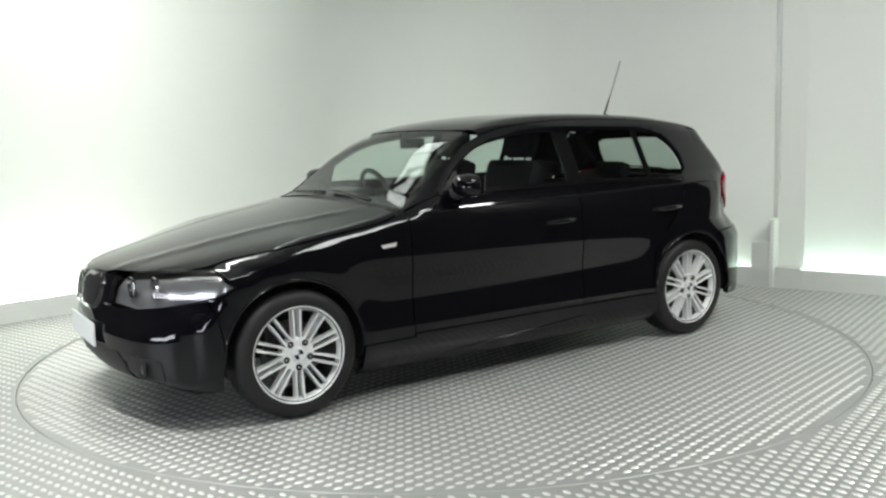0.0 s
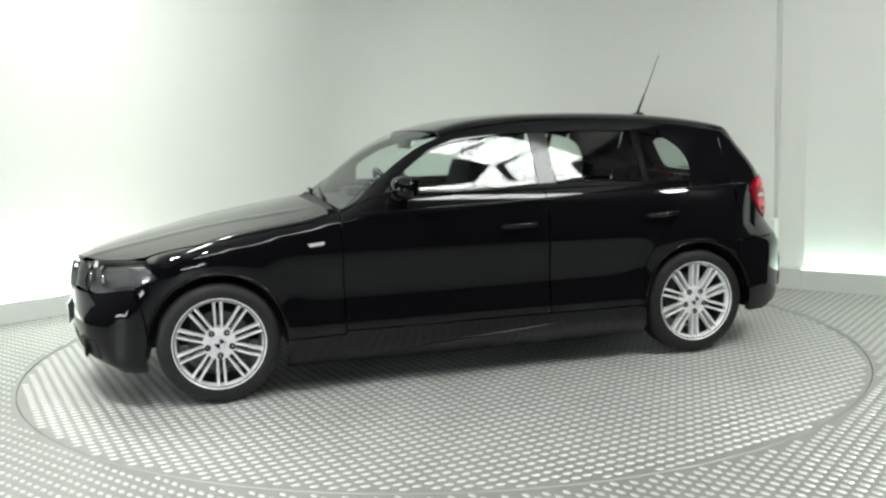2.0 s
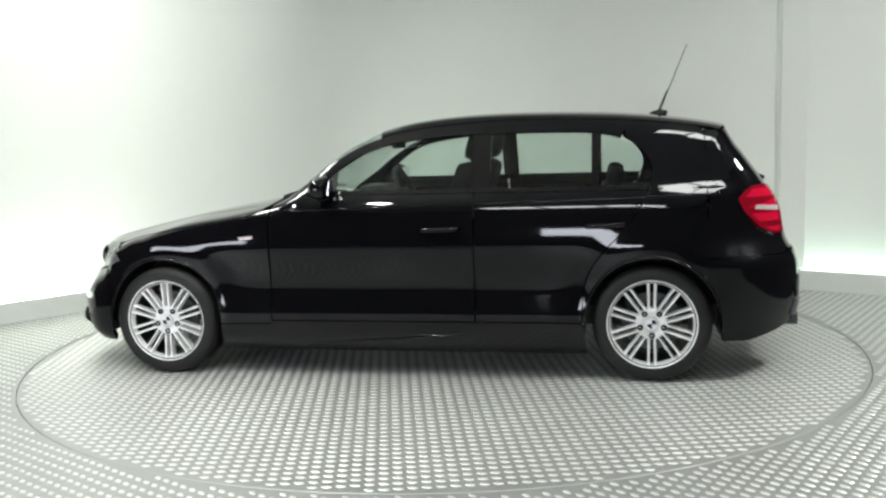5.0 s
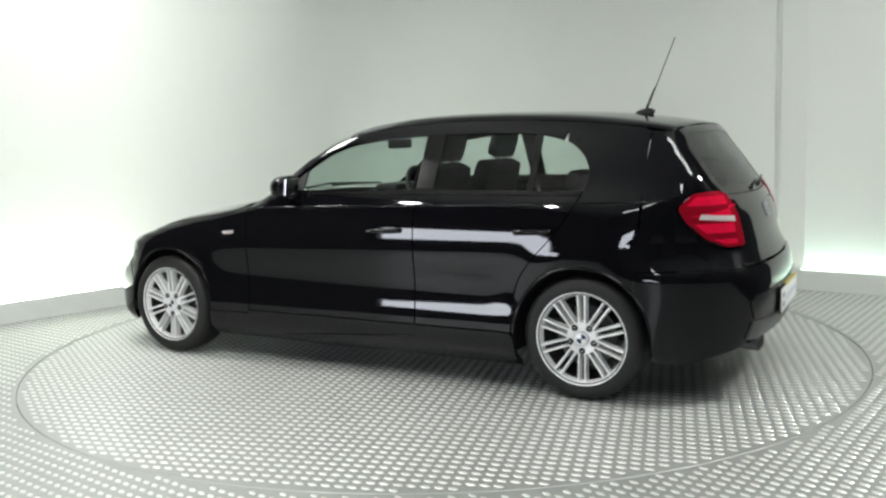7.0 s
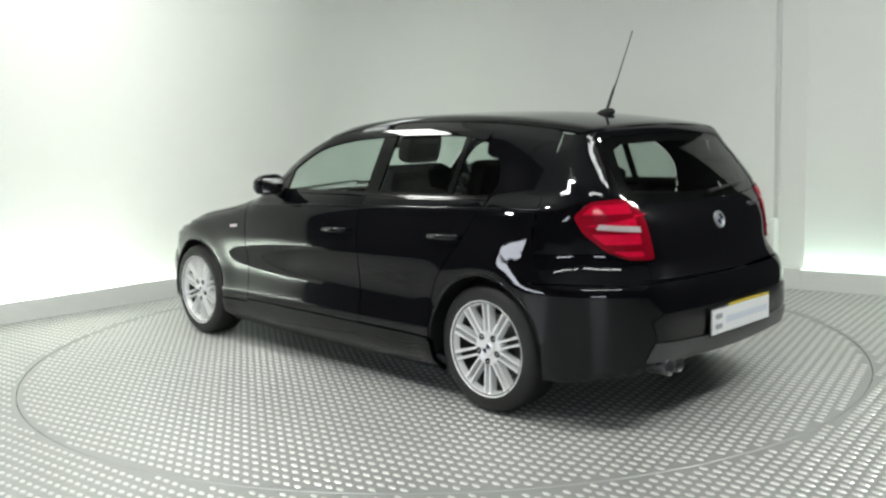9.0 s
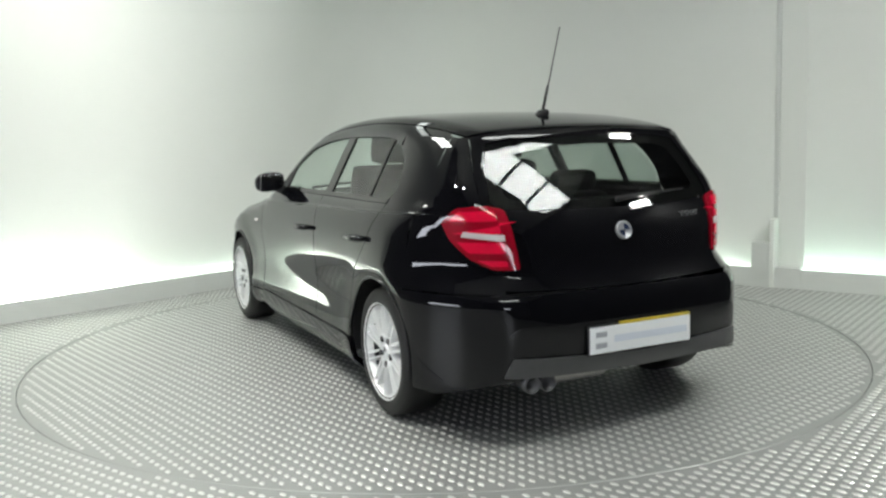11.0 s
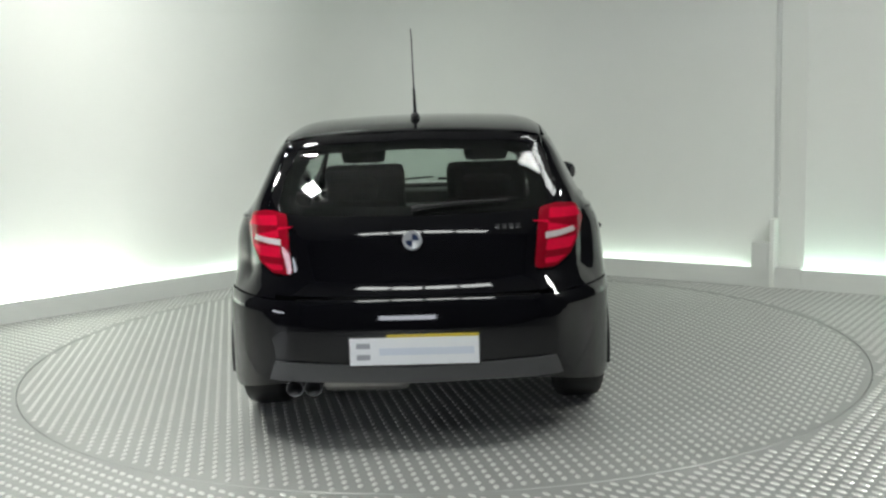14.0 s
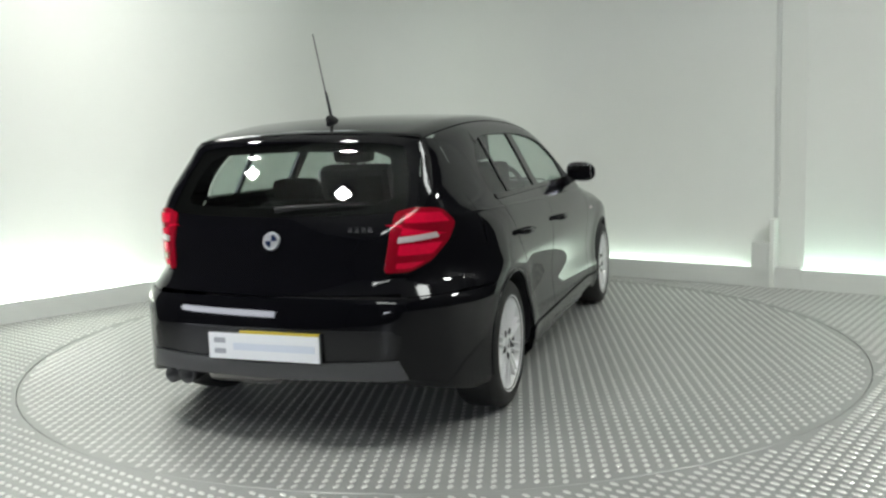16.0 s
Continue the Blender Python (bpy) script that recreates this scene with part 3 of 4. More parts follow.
def build_car():
    car = new("car")
    tagged(car, "glossy black five-door hatchback with silver alloy wheels", "car")
    st = 0.045
    g = 0.0035
    rail = [tuple(p) for p in RAIL_S]
    hood_s = [tuple(p) for p in spline(HOOD_SEAM, 3, False)]

    # front wings, with the strip beside the headlight
    a = arch(AXLE, 0, 180)
    wing = [(DOOR_F + g, SILL - 0.02), (AXLE - ARCH_R, SILL - 0.02)] + a[::-1] + [(AXLE + ARCH_R, 0.40), (1.69, 0.52), (1.715, 0.595), (1.60, 0.640), (1.655, 0.718)] + \
           [(x, z - 0.004) for x, z in hood_s if x < 1.64] + [(DOOR_F + g, 0.915)]
    rear_edge = [(-1.322, 1.0), (-1.30, 0.95), (-1.22, 0.82), (-1.10, 0.69), (-1.02, 0.58), (-0.985, 0.46), (-0.98, SILL)]
    rear_s = [tuple(p) for p in spline(rear_edge, 4, False)]
    front_door = [(DOOR_F - g, SILL), (DOOR_F - g, 0.912), (0.60, 0.955), (0.50, BELT - 0.012), (DOOR_B + g, BELT - 0.012), (DOOR_B + g, SILL)]
    rear_door = [(DOOR_B - g, SILL), (DOOR_B - g, BELT - 0.012), (-1.315, BELT - 0.008)] + [(x + g, z) for x, z in rear_s[1:]]
    aq = arch(-AXLE, 0, 180)
    quarter = [(x - g, z) for x, z in rear_s[::-1]] + [tuple(p) for p in DLO_S[::-1] if p[0] < -1.20] + [(-1.20, 1.30)] + cut_line(rail, -1.60, -1.20) + \
              [(-1.60, 1.28), (-1.60, 0.640), (-1.585, 0.562)] + [p for p in aq[::-1] if p[0] > -1.585]
    # upper frame: A-pillar, cant rail, and the frame above the doors
    frame_piece = [tuple(p) for p in DLO_S if p[0] > -1.20] + [(-1.20, 1.30)] + cut_line(rail, -1.20, 0.8)[::-1] + [(0.60, 0.958)]
    for m in (False, True):
        skin("front_wing", [(wing, from_side, st)], M_PAINT, car, mirror=m)
        d = skin("front_door", [(front_door, from_side, st)], M_PAINT, car, mirror=m)
        e = skin("rear_door", [(rear_door, from_side, st)], M_PAINT, car, mirror=m)
        round_part = rr([(-1.60, 0.640), (-1.60, 0.80), (-1.60, 1.0), (-1.60, 1.15), (-1.60, 1.28), (-1.64, 1.275)], ("rear", "side")) + \
            rr([(0.555, 1.275), (0.575, 1.20), (0.595, 1.12), (0.61, 1.02), (0.61, 0.995)], ("rear", "rear")) + \
            rr([(-1.795, 0.975), (-1.76, 0.925), (-1.79, 0.855), (-1.865, 0.765)], ("rear", "side")) + rr([(0.575, 0.72), (0.575, 0.640)], ("rear", "rear"))
        skin("quarter_panel", [(quarter, from_side, st), (round_part, from_rear_round, (0.05, 0.045))], M_PAINT, car, mirror=m, thick=0.0)
        skin("window_frame", [(frame_piece, from_side, st)], M_PAINT, car, mirror=m)
        # side glass, set in a little
        glass_f = [tuple(p) for p in DLO_S if p[0] > -0.40] + [(-0.40, dlo_z(-0.40)), (-0.40, BELT)]
        glass_r = [(-0.505, BELT), (-0.505, dlo_z(-0.505))] + [tuple(p) for p in DLO_S if -1.03 < p[0] < -0.505] + [(-1.03, dlo_z(-1.03)), (-1.03, BELT)]
        glass_q = [(-1.065, BELT), (-1.065, dlo_z(-1.065))] + [tuple(p) for p in DLO_S if p[0] < -1.065]
        for nm, gl, par in (("front_side_window", glass_f, d), ("rear_side_window", glass_r, e), ("quarter_window", glass_q, e)):
            w = skin(nm, [(gl, from_side, 0.08)], M_GLASS, par, "clear tinted side glass", thick=0.0, lift=-0.010, mirror=m)
            w.visible_shadow = False
        bp = [(-0.40, BELT), (-0.40, dlo_z(-0.40)), (-0.505, dlo_z(-0.505)), (-0.505, BELT)]
        skin("pillar_trim", [(bp, from_side, 0.06)], M_GLOSSTRIM, car, "gloss black B-pillar trim", mirror=m, lift=-0.004)
        dv = [(-1.03, BELT), (-1.03, dlo_z(-1.03)), (-1.065, dlo_z(-1.065)), (-1.065, BELT)]
        skin("window_divider", [(dv, from_side, 0.06)], M_GLOSSTRIM, e, mirror=m, lift=-0.004)
        tri = [(0.47, BELT), (0.385, 1.07), (0.335, 1.108), (0.335, BELT)]
        skin("mirror_triangle", [(tri, from_side, 0.06)], M_TRIM, d, mirror=m, lift=-0.003)
        # belt moulding under the glass
        belt = [(0.49, BELT - 0.013), (0.49, BELT + 0.008), (-1.315, BELT + 0.010), (-1.315, BELT - 0.010)]
        skin("belt_moulding", [(belt, from_side, 0.09)], M_GLOSSTRIM, car, mirror=m, lift=0.005, thick=0.02)
        # sill skirt
        sill = [(1.0, 0.14), (0.99, 0.29), (DOOR_F, SILL - 0.022), (DOOR_F, SILL - 0.005), (-0.97, SILL - 0.005), (-0.99, 0.29), (-1.0, 0.14)]
        skin("sill_skirt", [(sill, from_side, 0.05)], M_PAINT, car, mirror=m, lift=0.010, thick=0.03)

    # bonnet, windscreen, roof
    hs = from_side(np.array(hood_s))
    hood_edge = [(p[0], p[1] - g) for p in hs]
    nose = [(1.772, 0.572), (1.905, 0.408), (2.008, 0.20), (2.040, 0.0)]
    half = [(0.755, 0.655), (0.79, 0.40), (0.81, 0.0)]
    right = hood_edge[::-1] + nose
    bonnet = half[::-1] + right + [(x, -y) for x, y in right[-2::-1]] + [(x, -y) for x, y in half[:-1]]
    skin("bonnet", [(bonnet, from_top, st)], M_PAINT, car)
    rs = from_side(RAIL_S)
    scr = [(p[0], p[1] - 0.012) for p in rs if 0.14 < p[0] < 0.72]
    left = [(0.74, 0.0), (0.725, 0.40)] + scr + [(0.155, 0.40), (0.17, 0.0)]
    screen = left + [(x, -y) for x, y in left[-2:0:-1]]
    w = skin("windscreen", [(screen, from_top, 0.06)], M_GLASS, car, "clear tinted windscreen", thick=0.0, lift=-0.004)
    w.visible_shadow = False
    cowl = [(0.805, 0.0), (0.785, 0.40), (0.75, 0.66), (0.715, 0.67), (0.72, 0.40), (0.735, 0.0)]
    skin("cowl", [(cowl + [(x, -y) for x, y in cowl[-2:0:-1]], from_top, 0.05)], M_TRIM, car, lift=-0.012)
    rf = [(p[0], p[1] - 0.006) for p in rs if p[0] < 0.14]
    left = [(0.165, 0.0), (0.15, 0.40)] + rf + [(-1.69, 0.545), (-1.72, 0.40), (-1.735, 0.0)]
    skin("roof", [(left + [(x, -y) for x, y in left[-2:0:-1]], from_top, 0.06)], M_PAINT, car)

    # tailgate with its glass and spoiler lip
    gl = [(0.0, 1.275), (0.40, 1.262), (0.50, 1.245), (0.545, 1.14), (0.57, 1.01), (0.555, 0.985), (0.40, 0.972), (0.0, 0.965)]
    rw = skin("rear_window", [(gl + [(-y, z) for y, z in gl[-2:0:-1]], from_rear, 0.06)], M_DARKGLASS, car, "tinted rear window", thick=0.0, lift=-0.003)
    rw.visible_shadow = False
    inner = [(0.0, 1.238), (0.38, 1.228), (0.445, 1.205), (0.48, 1.13), (0.498, 1.04), (0.475, 1.018), (0.38, 1.010), (0.0, 1.003)]
    for m in (False, True):
        skin("window_border", [(gl + inner[::-1], from_rear, 0.05)], M_BORDER, rw, "black printed border of the glass", mirror=m, lift=-0.009, thick=0.0)
    surround = [(0.0, 1.275), (0.40, 1.262), (0.50, 1.245), (0.545, 1.14), (0.57, 1.01), (0.555, 0.985), (0.612, 0.99), (0.597, 1.10), (0.575, 1.20), (0.555, 1.275), (0.40, 1.297), (0.0, 1.308)]
    for m in (False, True):
        skin("rear_window_frame", [(surround, from_rear, 0.05)], M_PAINT, car, mirror=m, thick=0.01)
    tg = [(0.0, 0.960), (0.40, 0.967), (0.555, 0.980), (0.61, 0.985), (0.535, 0.975), (0.52, 0.90), (0.508, 0.80), (0.500, 0.730), (0.578, 0.722), (0.578, 0.655), (0.0, 0.645)]
    skin("tailgate", [(tg + [(-y, z) for y, z in tg[-2:0:-1]], from_rear, 0.05)], M_PAINT, car)

    # bumpers, wrapped round the ends
    top = rr([(-1.585, 0.56), (-1.60, 0.635), (-1.75, 0.632)], ("rear", "side")) + rr([(0.58, 0.634), (0.3, 0.637), (0.0, 0.638)], ("rear", "rear"))
    low = rr([(-1.66, 0.40), (-1.675, 0.22), (-1.80, 0.215)], ("rear", "side"))[::-1]
    low = rr([(0.0, 0.30), (0.35, 0.30), (0.55, 0.29)], ("rear", "rear")) + low
    hb = top + low
    skin("rear_bumper", [(hb, from_rear_round, (0.05, 0.045))], M_PAINT, car, both=True, thick=0.03, lift=0.004)
    ins = rr([(0.0, 0.515), (0.54, 0.512), (0.585, 0.48), (0.565, 0.40), (0.0, 0.378)], ("rear", "rear"))
    skin("bumper_panel", [(ins, from_rear_round, (0.05, 0.045))], M_SATIN, car, "satin black bumper insert", both=True, lift=0.010)
    dif = rr([(0.0, 0.366), (0.57, 0.388), (0.60, 0.31), (0.0, 0.298)], ("rear", "rear"))
    skin("diffuser", [(dif, from_rear_round, (0.05, 0.045))], M_GREY, car, "grey plastic diffuser", both=True, lift=0.016, thick=0.06)
    top = rr([(1.675, 0.42), (1.692, 0.515), (1.72, 0.585)], ("front", "side")) + rr([(0.60, 0.552), (0.50, 0.542), (0.32, 0.54), (0.24, 0.55), (0.0, 0.555)], ("front", "front"))
    low = rr([(0.0, 0.20), (0.35, 0.20), (0.60, 0.20)], ("front", "front")) + rr([(1.78, 0.18), (1.675, 0.18), (1.672, 0.33)], ("front", "side"))
    skin("front_bumper", [(top + low, from_front_round, (0.05, 0.045))], M_PAINT, car, both=True, thick=0.03, lift=0.004)
    up = rr([(0.0, 0.555), (0.30, 0.552), (0.30, 0.682), (0.0, 0.690)], ("front", "front"))
    skin("nose_panel", [(up, from_front_round, (0.05, 0.045))], M_PAINT, car, both=True, thick=0.02, lift=0.003)
    grl = rr([(0.0, 0.205), (0.43, 0.205), (0.47, 0.30), (0.42, 0.345), (0.0, 0.345)], ("front", "front"))
    skin("lower_grille", [(grl, from_front_round, (0.05, 0.045))], M_TRIM, car, "black lower air intake", both=True, lift=0.008)
    build_lights(car)
    build_wheels(car)
    build_inner(car)
    build_trim(car)
    return car


def build_lights(car):
    for m in (False, True):
        lamp = rr([(0.498, 0.735), (0.505, 0.80), (0.515, 0.90), (0.525, 0.975), (0.60, 0.995)], ("rear", "rear")) + \
            rr([(-1.815, 0.985), (-1.755, 0.925), (-1.79, 0.855), (-1.87, 0.775)], ("rear", "side")) + rr([(0.585, 0.735)], ("rear", "rear"))
        skin("lamp_housing", [(lamp, from_rear_round, (0.06, 0.06))], M_TRIM, car, mirror=m, lift=-0.03, thick=0.0)
        lens = skin("tail_light", [(rounded(lamp, 0.02), from_rear_round, (0.04, 0.035))], M_DARKRED, car, "red tail light with a pale band", mirror=m, lift=0.008, thick=0.03)
        band = rr([(0.545, 0.853), (0.547, 0.877)], ("rear", "rear")) + rr([(-1.85, 0.892), (-1.84, 0.870)], ("rear", "side"))
        skin("reversing_band", [(band, from_rear_round, (0.05, 0.04))], M_WHITELENS, lens, "pale reversing lamp band", mirror=m, lift=0.012, thick=0.006)
        band = rr([(0.535, 0.777), (0.54, 0.797), (0.62, 0.802), (0.61, 0.782)], ("rear", "rear"))
        skin("lamp_band", [(band, from_rear_round, (0.05, 0.04))], M_DARKRED, lens, mirror=m, lift=0.012, thick=0.006)
        cu = sum(p[0] for p in lamp) / len(lamp)
        for z0, z1 in ((0.750, 0.774), (0.803, 0.848), (0.882, 0.925), (0.932, 0.972)):
            us = []
            for z in (z0, z1):
                hit = [a[0] + (b[0] - a[0]) * (z - a[1]) / (b[1] - a[1]) for a, b in zip(lamp, lamp[1:] + lamp[:1]) if (a[1] - z) * (b[1] - z) < 0]
                us.append((min(hit), max(hit)))
            seg = [(us[0][0] + 0.045, z0), (us[0][1] - 0.03, z0), (us[1][1] - 0.03, z1), (us[1][0] + 0.045, z1)]
            skin("lens_segment", [(rounded(seg, 0.01), from_rear_round, (0.04, 0.03))], M_RED, lens, "bright red lens segment", mirror=m, lift=0.0105, thick=0.004)
        # headlight: housing, projectors, clear cover
        out = rr([(0.29, 0.56), (0.29, 0.62), (0.31, 0.680), (0.42, 0.703), (0.54, 0.714)], ("front", "front")) + \
            rr([(1.655, 0.714), (1.605, 0.642), (1.715, 0.60)], ("front", "side")) + rr([(0.59, 0.56), (0.45, 0.55)], ("front", "front"))
        h = skin("headlight", [(out, from_front_round, (0.05, 0.04))], M_LAMP, car, "clear headlight with chrome reflectors", mirror=m, lift=-0.045, thick=0.0)
        c = skin("cover", [(out, from_front_round, (0.05, 0.04))], M_CLEAR, h, mirror=m, lift=0.002, thick=0.0)
        c.visible_shadow = False
        for y, r in ((0.40, 0.050), (0.525, 0.056)):
            P = from_front(np.array([(y, 0.63)]))[0]
            bm = bmesh.new()
            lathe(bm, [(r, 0.0), (r * 0.95, 0.008), (r * 0.75, -0.012), (r * 0.55, -0.004), (r * 0.3, 0.006), (0.002, 0.010)], 24, "x", (P[0] - 0.026, y * (-1 if m else 1), 0.63))
            part("reflector", bm, M_CHROME, h, smooth=True)
        bar = rr([(0.625, 0.585), (0.595, 0.63), (0.61, 0.690)], ("front", "front")) + rr([(1.66, 0.702), (1.62, 0.645), (1.70, 0.605)], ("front", "side"))
        skin("indicator_reflector", [(bar, from_front_round, (0.05, 0.04))], M_REFL, h, mirror=m, lift=-0.010, thick=0.0)
        # kidney grille
        kid = rr([(0.05, 0.515), (0.18, 0.515), (0.225, 0.555), (0.232, 0.640), (0.20, 0.676), (0.06, 0.682), (0.030, 0.655), (0.026, 0.55)], ("front", "front"))
        k = skin("kidney_grille", [(rounded(kid, 0.02), from_front_round, (0.05, 0.04))], M_CHROME, car, "chrome-rimmed kidney grille", mirror=m, lift=0.014, thick=0.03)
        cx = sum(p[0] for p in kid) / len(kid)
        cz = sum(p[1] for p in kid) / len(kid)
        inner = [(cx + (u - cx) * 0.86, cz + (v - cz) * 0.80) for u, v in kid]
        skin("grille_mesh", [(rounded(inner, 0.02), from_front_round, (0.05, 0.04))], M_TRIM, k, mirror=m, lift=0.016, thick=0.0)
        # fog lamp in its dark recess
        rec = rr([(0.50, 0.235), (0.49, 0.315), (0.55, 0.345), (0.70, 0.335), (0.70, 0.235)], ("front", "front"))
        skin("fog_recess", [(rounded(rec, 0.02), from_front_round, (0.05, 0.04))], M_TRIM, car, "black fog lamp recess", mirror=m, lift=0.006, thick=0.0)
        P = from_front(np.array([(0.60, 0.285)]))[0]
        bm = bmesh.new()
        lathe(bm, [(0.050, 0.0), (0.046, 0.010), (0.036, -0.004)], 20, "x", (P[0] + 0.004, 0.60 * (-1 if m else 1), 0.285))
        fog = part("fog_lamp", bm, M_TRIM, car, smooth=True)
        bm = bmesh.new()
        lathe(bm, [(0.034, -0.002), (0.020, 0.004), (0.002, 0.006)], 20, "x", (P[0] + 0.004, 0.60 * (-1 if m else 1), 0.285))
        part("lens", bm, M_DISC, fog, "smoked fog lamp lens", smooth=True)
        # side repeater on the wing
        rep = [(0.79, 0.775), (0.795, 0.757), (0.865, 0.752), (0.875, 0.768)]
        skin("side_repeater", [(rep, from_side, 0.03)], M_WHITELENS, car, "clear side indicator", mirror=m, lift=0.006, thick=0.01)


def build_wheels(car):
    R = 0.302
    tyre_prof = [(0.215, -0.100), (0.232, -0.108), (0.262, -0.110), (0.285, -0.100), (0.297, -0.085), (R, -0.060), (R, 0.060), (0.297, 0.085), (0.285, 0.100),
                 (0.262, 0.110), (0.232, 0.108), (0.215, 0.100)]
    for k, (x, s) in enumerate(((AXLE, 1), (-AXLE, 1), (AXLE, -1), (-AXLE, -1))):
        wheel = new("wheel")
        wheel.parent = car
        wheel.matrix_basis = pose(x, s * (0.774 if x > 0 else 0.744), 0.302, 0, 0, 0 if s > 0 else 180)
        bm = bmesh.new()
        lathe(bm, tyre_prof, 64)
        bmesh.ops.recalc_face_normals(bm, faces=bm.faces)
        part("tyre", bm, M_TYRE, wheel, "black rubber tyre", smooth=True)
        bm = bmesh.new()
        lathe(bm, [(0.205, 0.066), (0.212, 0.092), (0.222, 0.104), (0.227, 0.107), (0.232, 0.104), (0.234, 0.098)], 64)
        rim = part("rim", bm, M_RIM, wheel, "silver ten double-spoke alloy rim", smooth=True)
        bm = bmesh.new()
        for i in range(10):
            for d in (-1, 1):
                a = 2 * math.pi * i / 10
                m = Matrix.Rotation(-a, 4, "Y")
                r0, r1 = 0.058, 0.214
                w0, w1 = 0.0072, 0.0085
                o0, o1 = d * 0.0145, d * 0.0178
                pts = []
                for r, o, w, h0, h1 in ((r0, o0, w0, 0.050, 0.088), (0.13, o0 * 0.5 + o1 * 0.5, w0, 0.055, 0.093), (r1, o1, w1, 0.06, 0.096)):
                    pts.append([m @ Vector((o - w, h0, r)), m @ Vector((o + w, h0, r)), m @ Vector((o + w * 0.6, h1, r)), m @ Vector((o - w * 0.6, h1, r))])
                vs = [[bm.verts.new(p) for p in q] for q in pts]
                for A, B in zip(vs, vs[1:]):
                    for j in range(4):
                        bm.faces.new((A[j], A[(j + 1) % 4], B[(j + 1) % 4], B[j]))
        bmesh.ops.recalc_face_normals(bm, faces=bm.faces)
        part("spokes", bm, M_RIM, rim)
        # barrel takes a darker steel colour to hold the shade between the spokes
        bm = bmesh.new()
        lathe(bm, [(0.200, -0.095), (0.198, -0.02), (0.205, 0.066)], 64)
        part("barrel", bm, M_DISC, rim, "rim barrel coloured dark for the shade behind the spokes", smooth=True)
        bm = bmesh.new()
        lathe(bm, [(0.082, 0.04), (0.080, 0.084), (0.070, 0.088), (0.040, 0.084), (0.034, 0.075)], 40)
        part("hub", bm, M_RIM, rim, smooth=True)
        bm = bmesh.new()
        lathe(bm, [(0.034, 0.070), (0.033, 0.090), (0.028, 0.093), (0.002, 0.094)], 32)
        cap = part("centre_cap", bm, M_RIM, rim, "silver round centre cap", smooth=True)
        bm = bmesh.new()
        for q in range(4):
            ring = [bm.verts.new((0.024 * math.cos(t), 0.0955, 0.024 * math.sin(t))) for t in [math.pi / 2 * q + math.pi / 12 * j for j in range(7)]]
            c = bm.verts.new((0, 0.0955, 0))
            if q % 2:
                for p, r in zip(ring, ring[1:]):
                    bm.faces.new((c, p, r))
        bmesh.ops.delete(bm, geom=[v for v in bm.verts if not v.link_faces], context="VERTS")
        part("cap_quarters", bm, M_BLUE, cap)
        # raised black discs give the shaded bolt holes by colour
        for i in range(5):
            a = 2 * math.pi * (i + 0.5) / 5
            bm = bmesh.new()
            lathe(bm, [(0.016, 0.06), (0.016, 0.0900), (0.011, 0.0915), (0.002, 0.086)], 10, "y", (0.062 * math.sin(a), 0.0, 0.062 * math.cos(a)))
            part("bolt_hole", bm, M_TRIM, rim, smooth=True)
        bm = bmesh.new()
        lathe(bm, [(0.06, 0.01), (0.150, 0.01), (0.150, -0.015), (0.06, -0.015)], 40, closed=True)
        bmesh.ops.recalc_face_normals(bm, faces=bm.faces)
        part("brake_disc", bm, M_DISC, wheel, "dull steel brake disc")
        bm = bmesh.new()
        box(bm, (0.10, 0.0, 0.07), (0.07, 0.07, 0.14), None, 0.01)
        part("caliper", bm, M_TRIM, wheel)


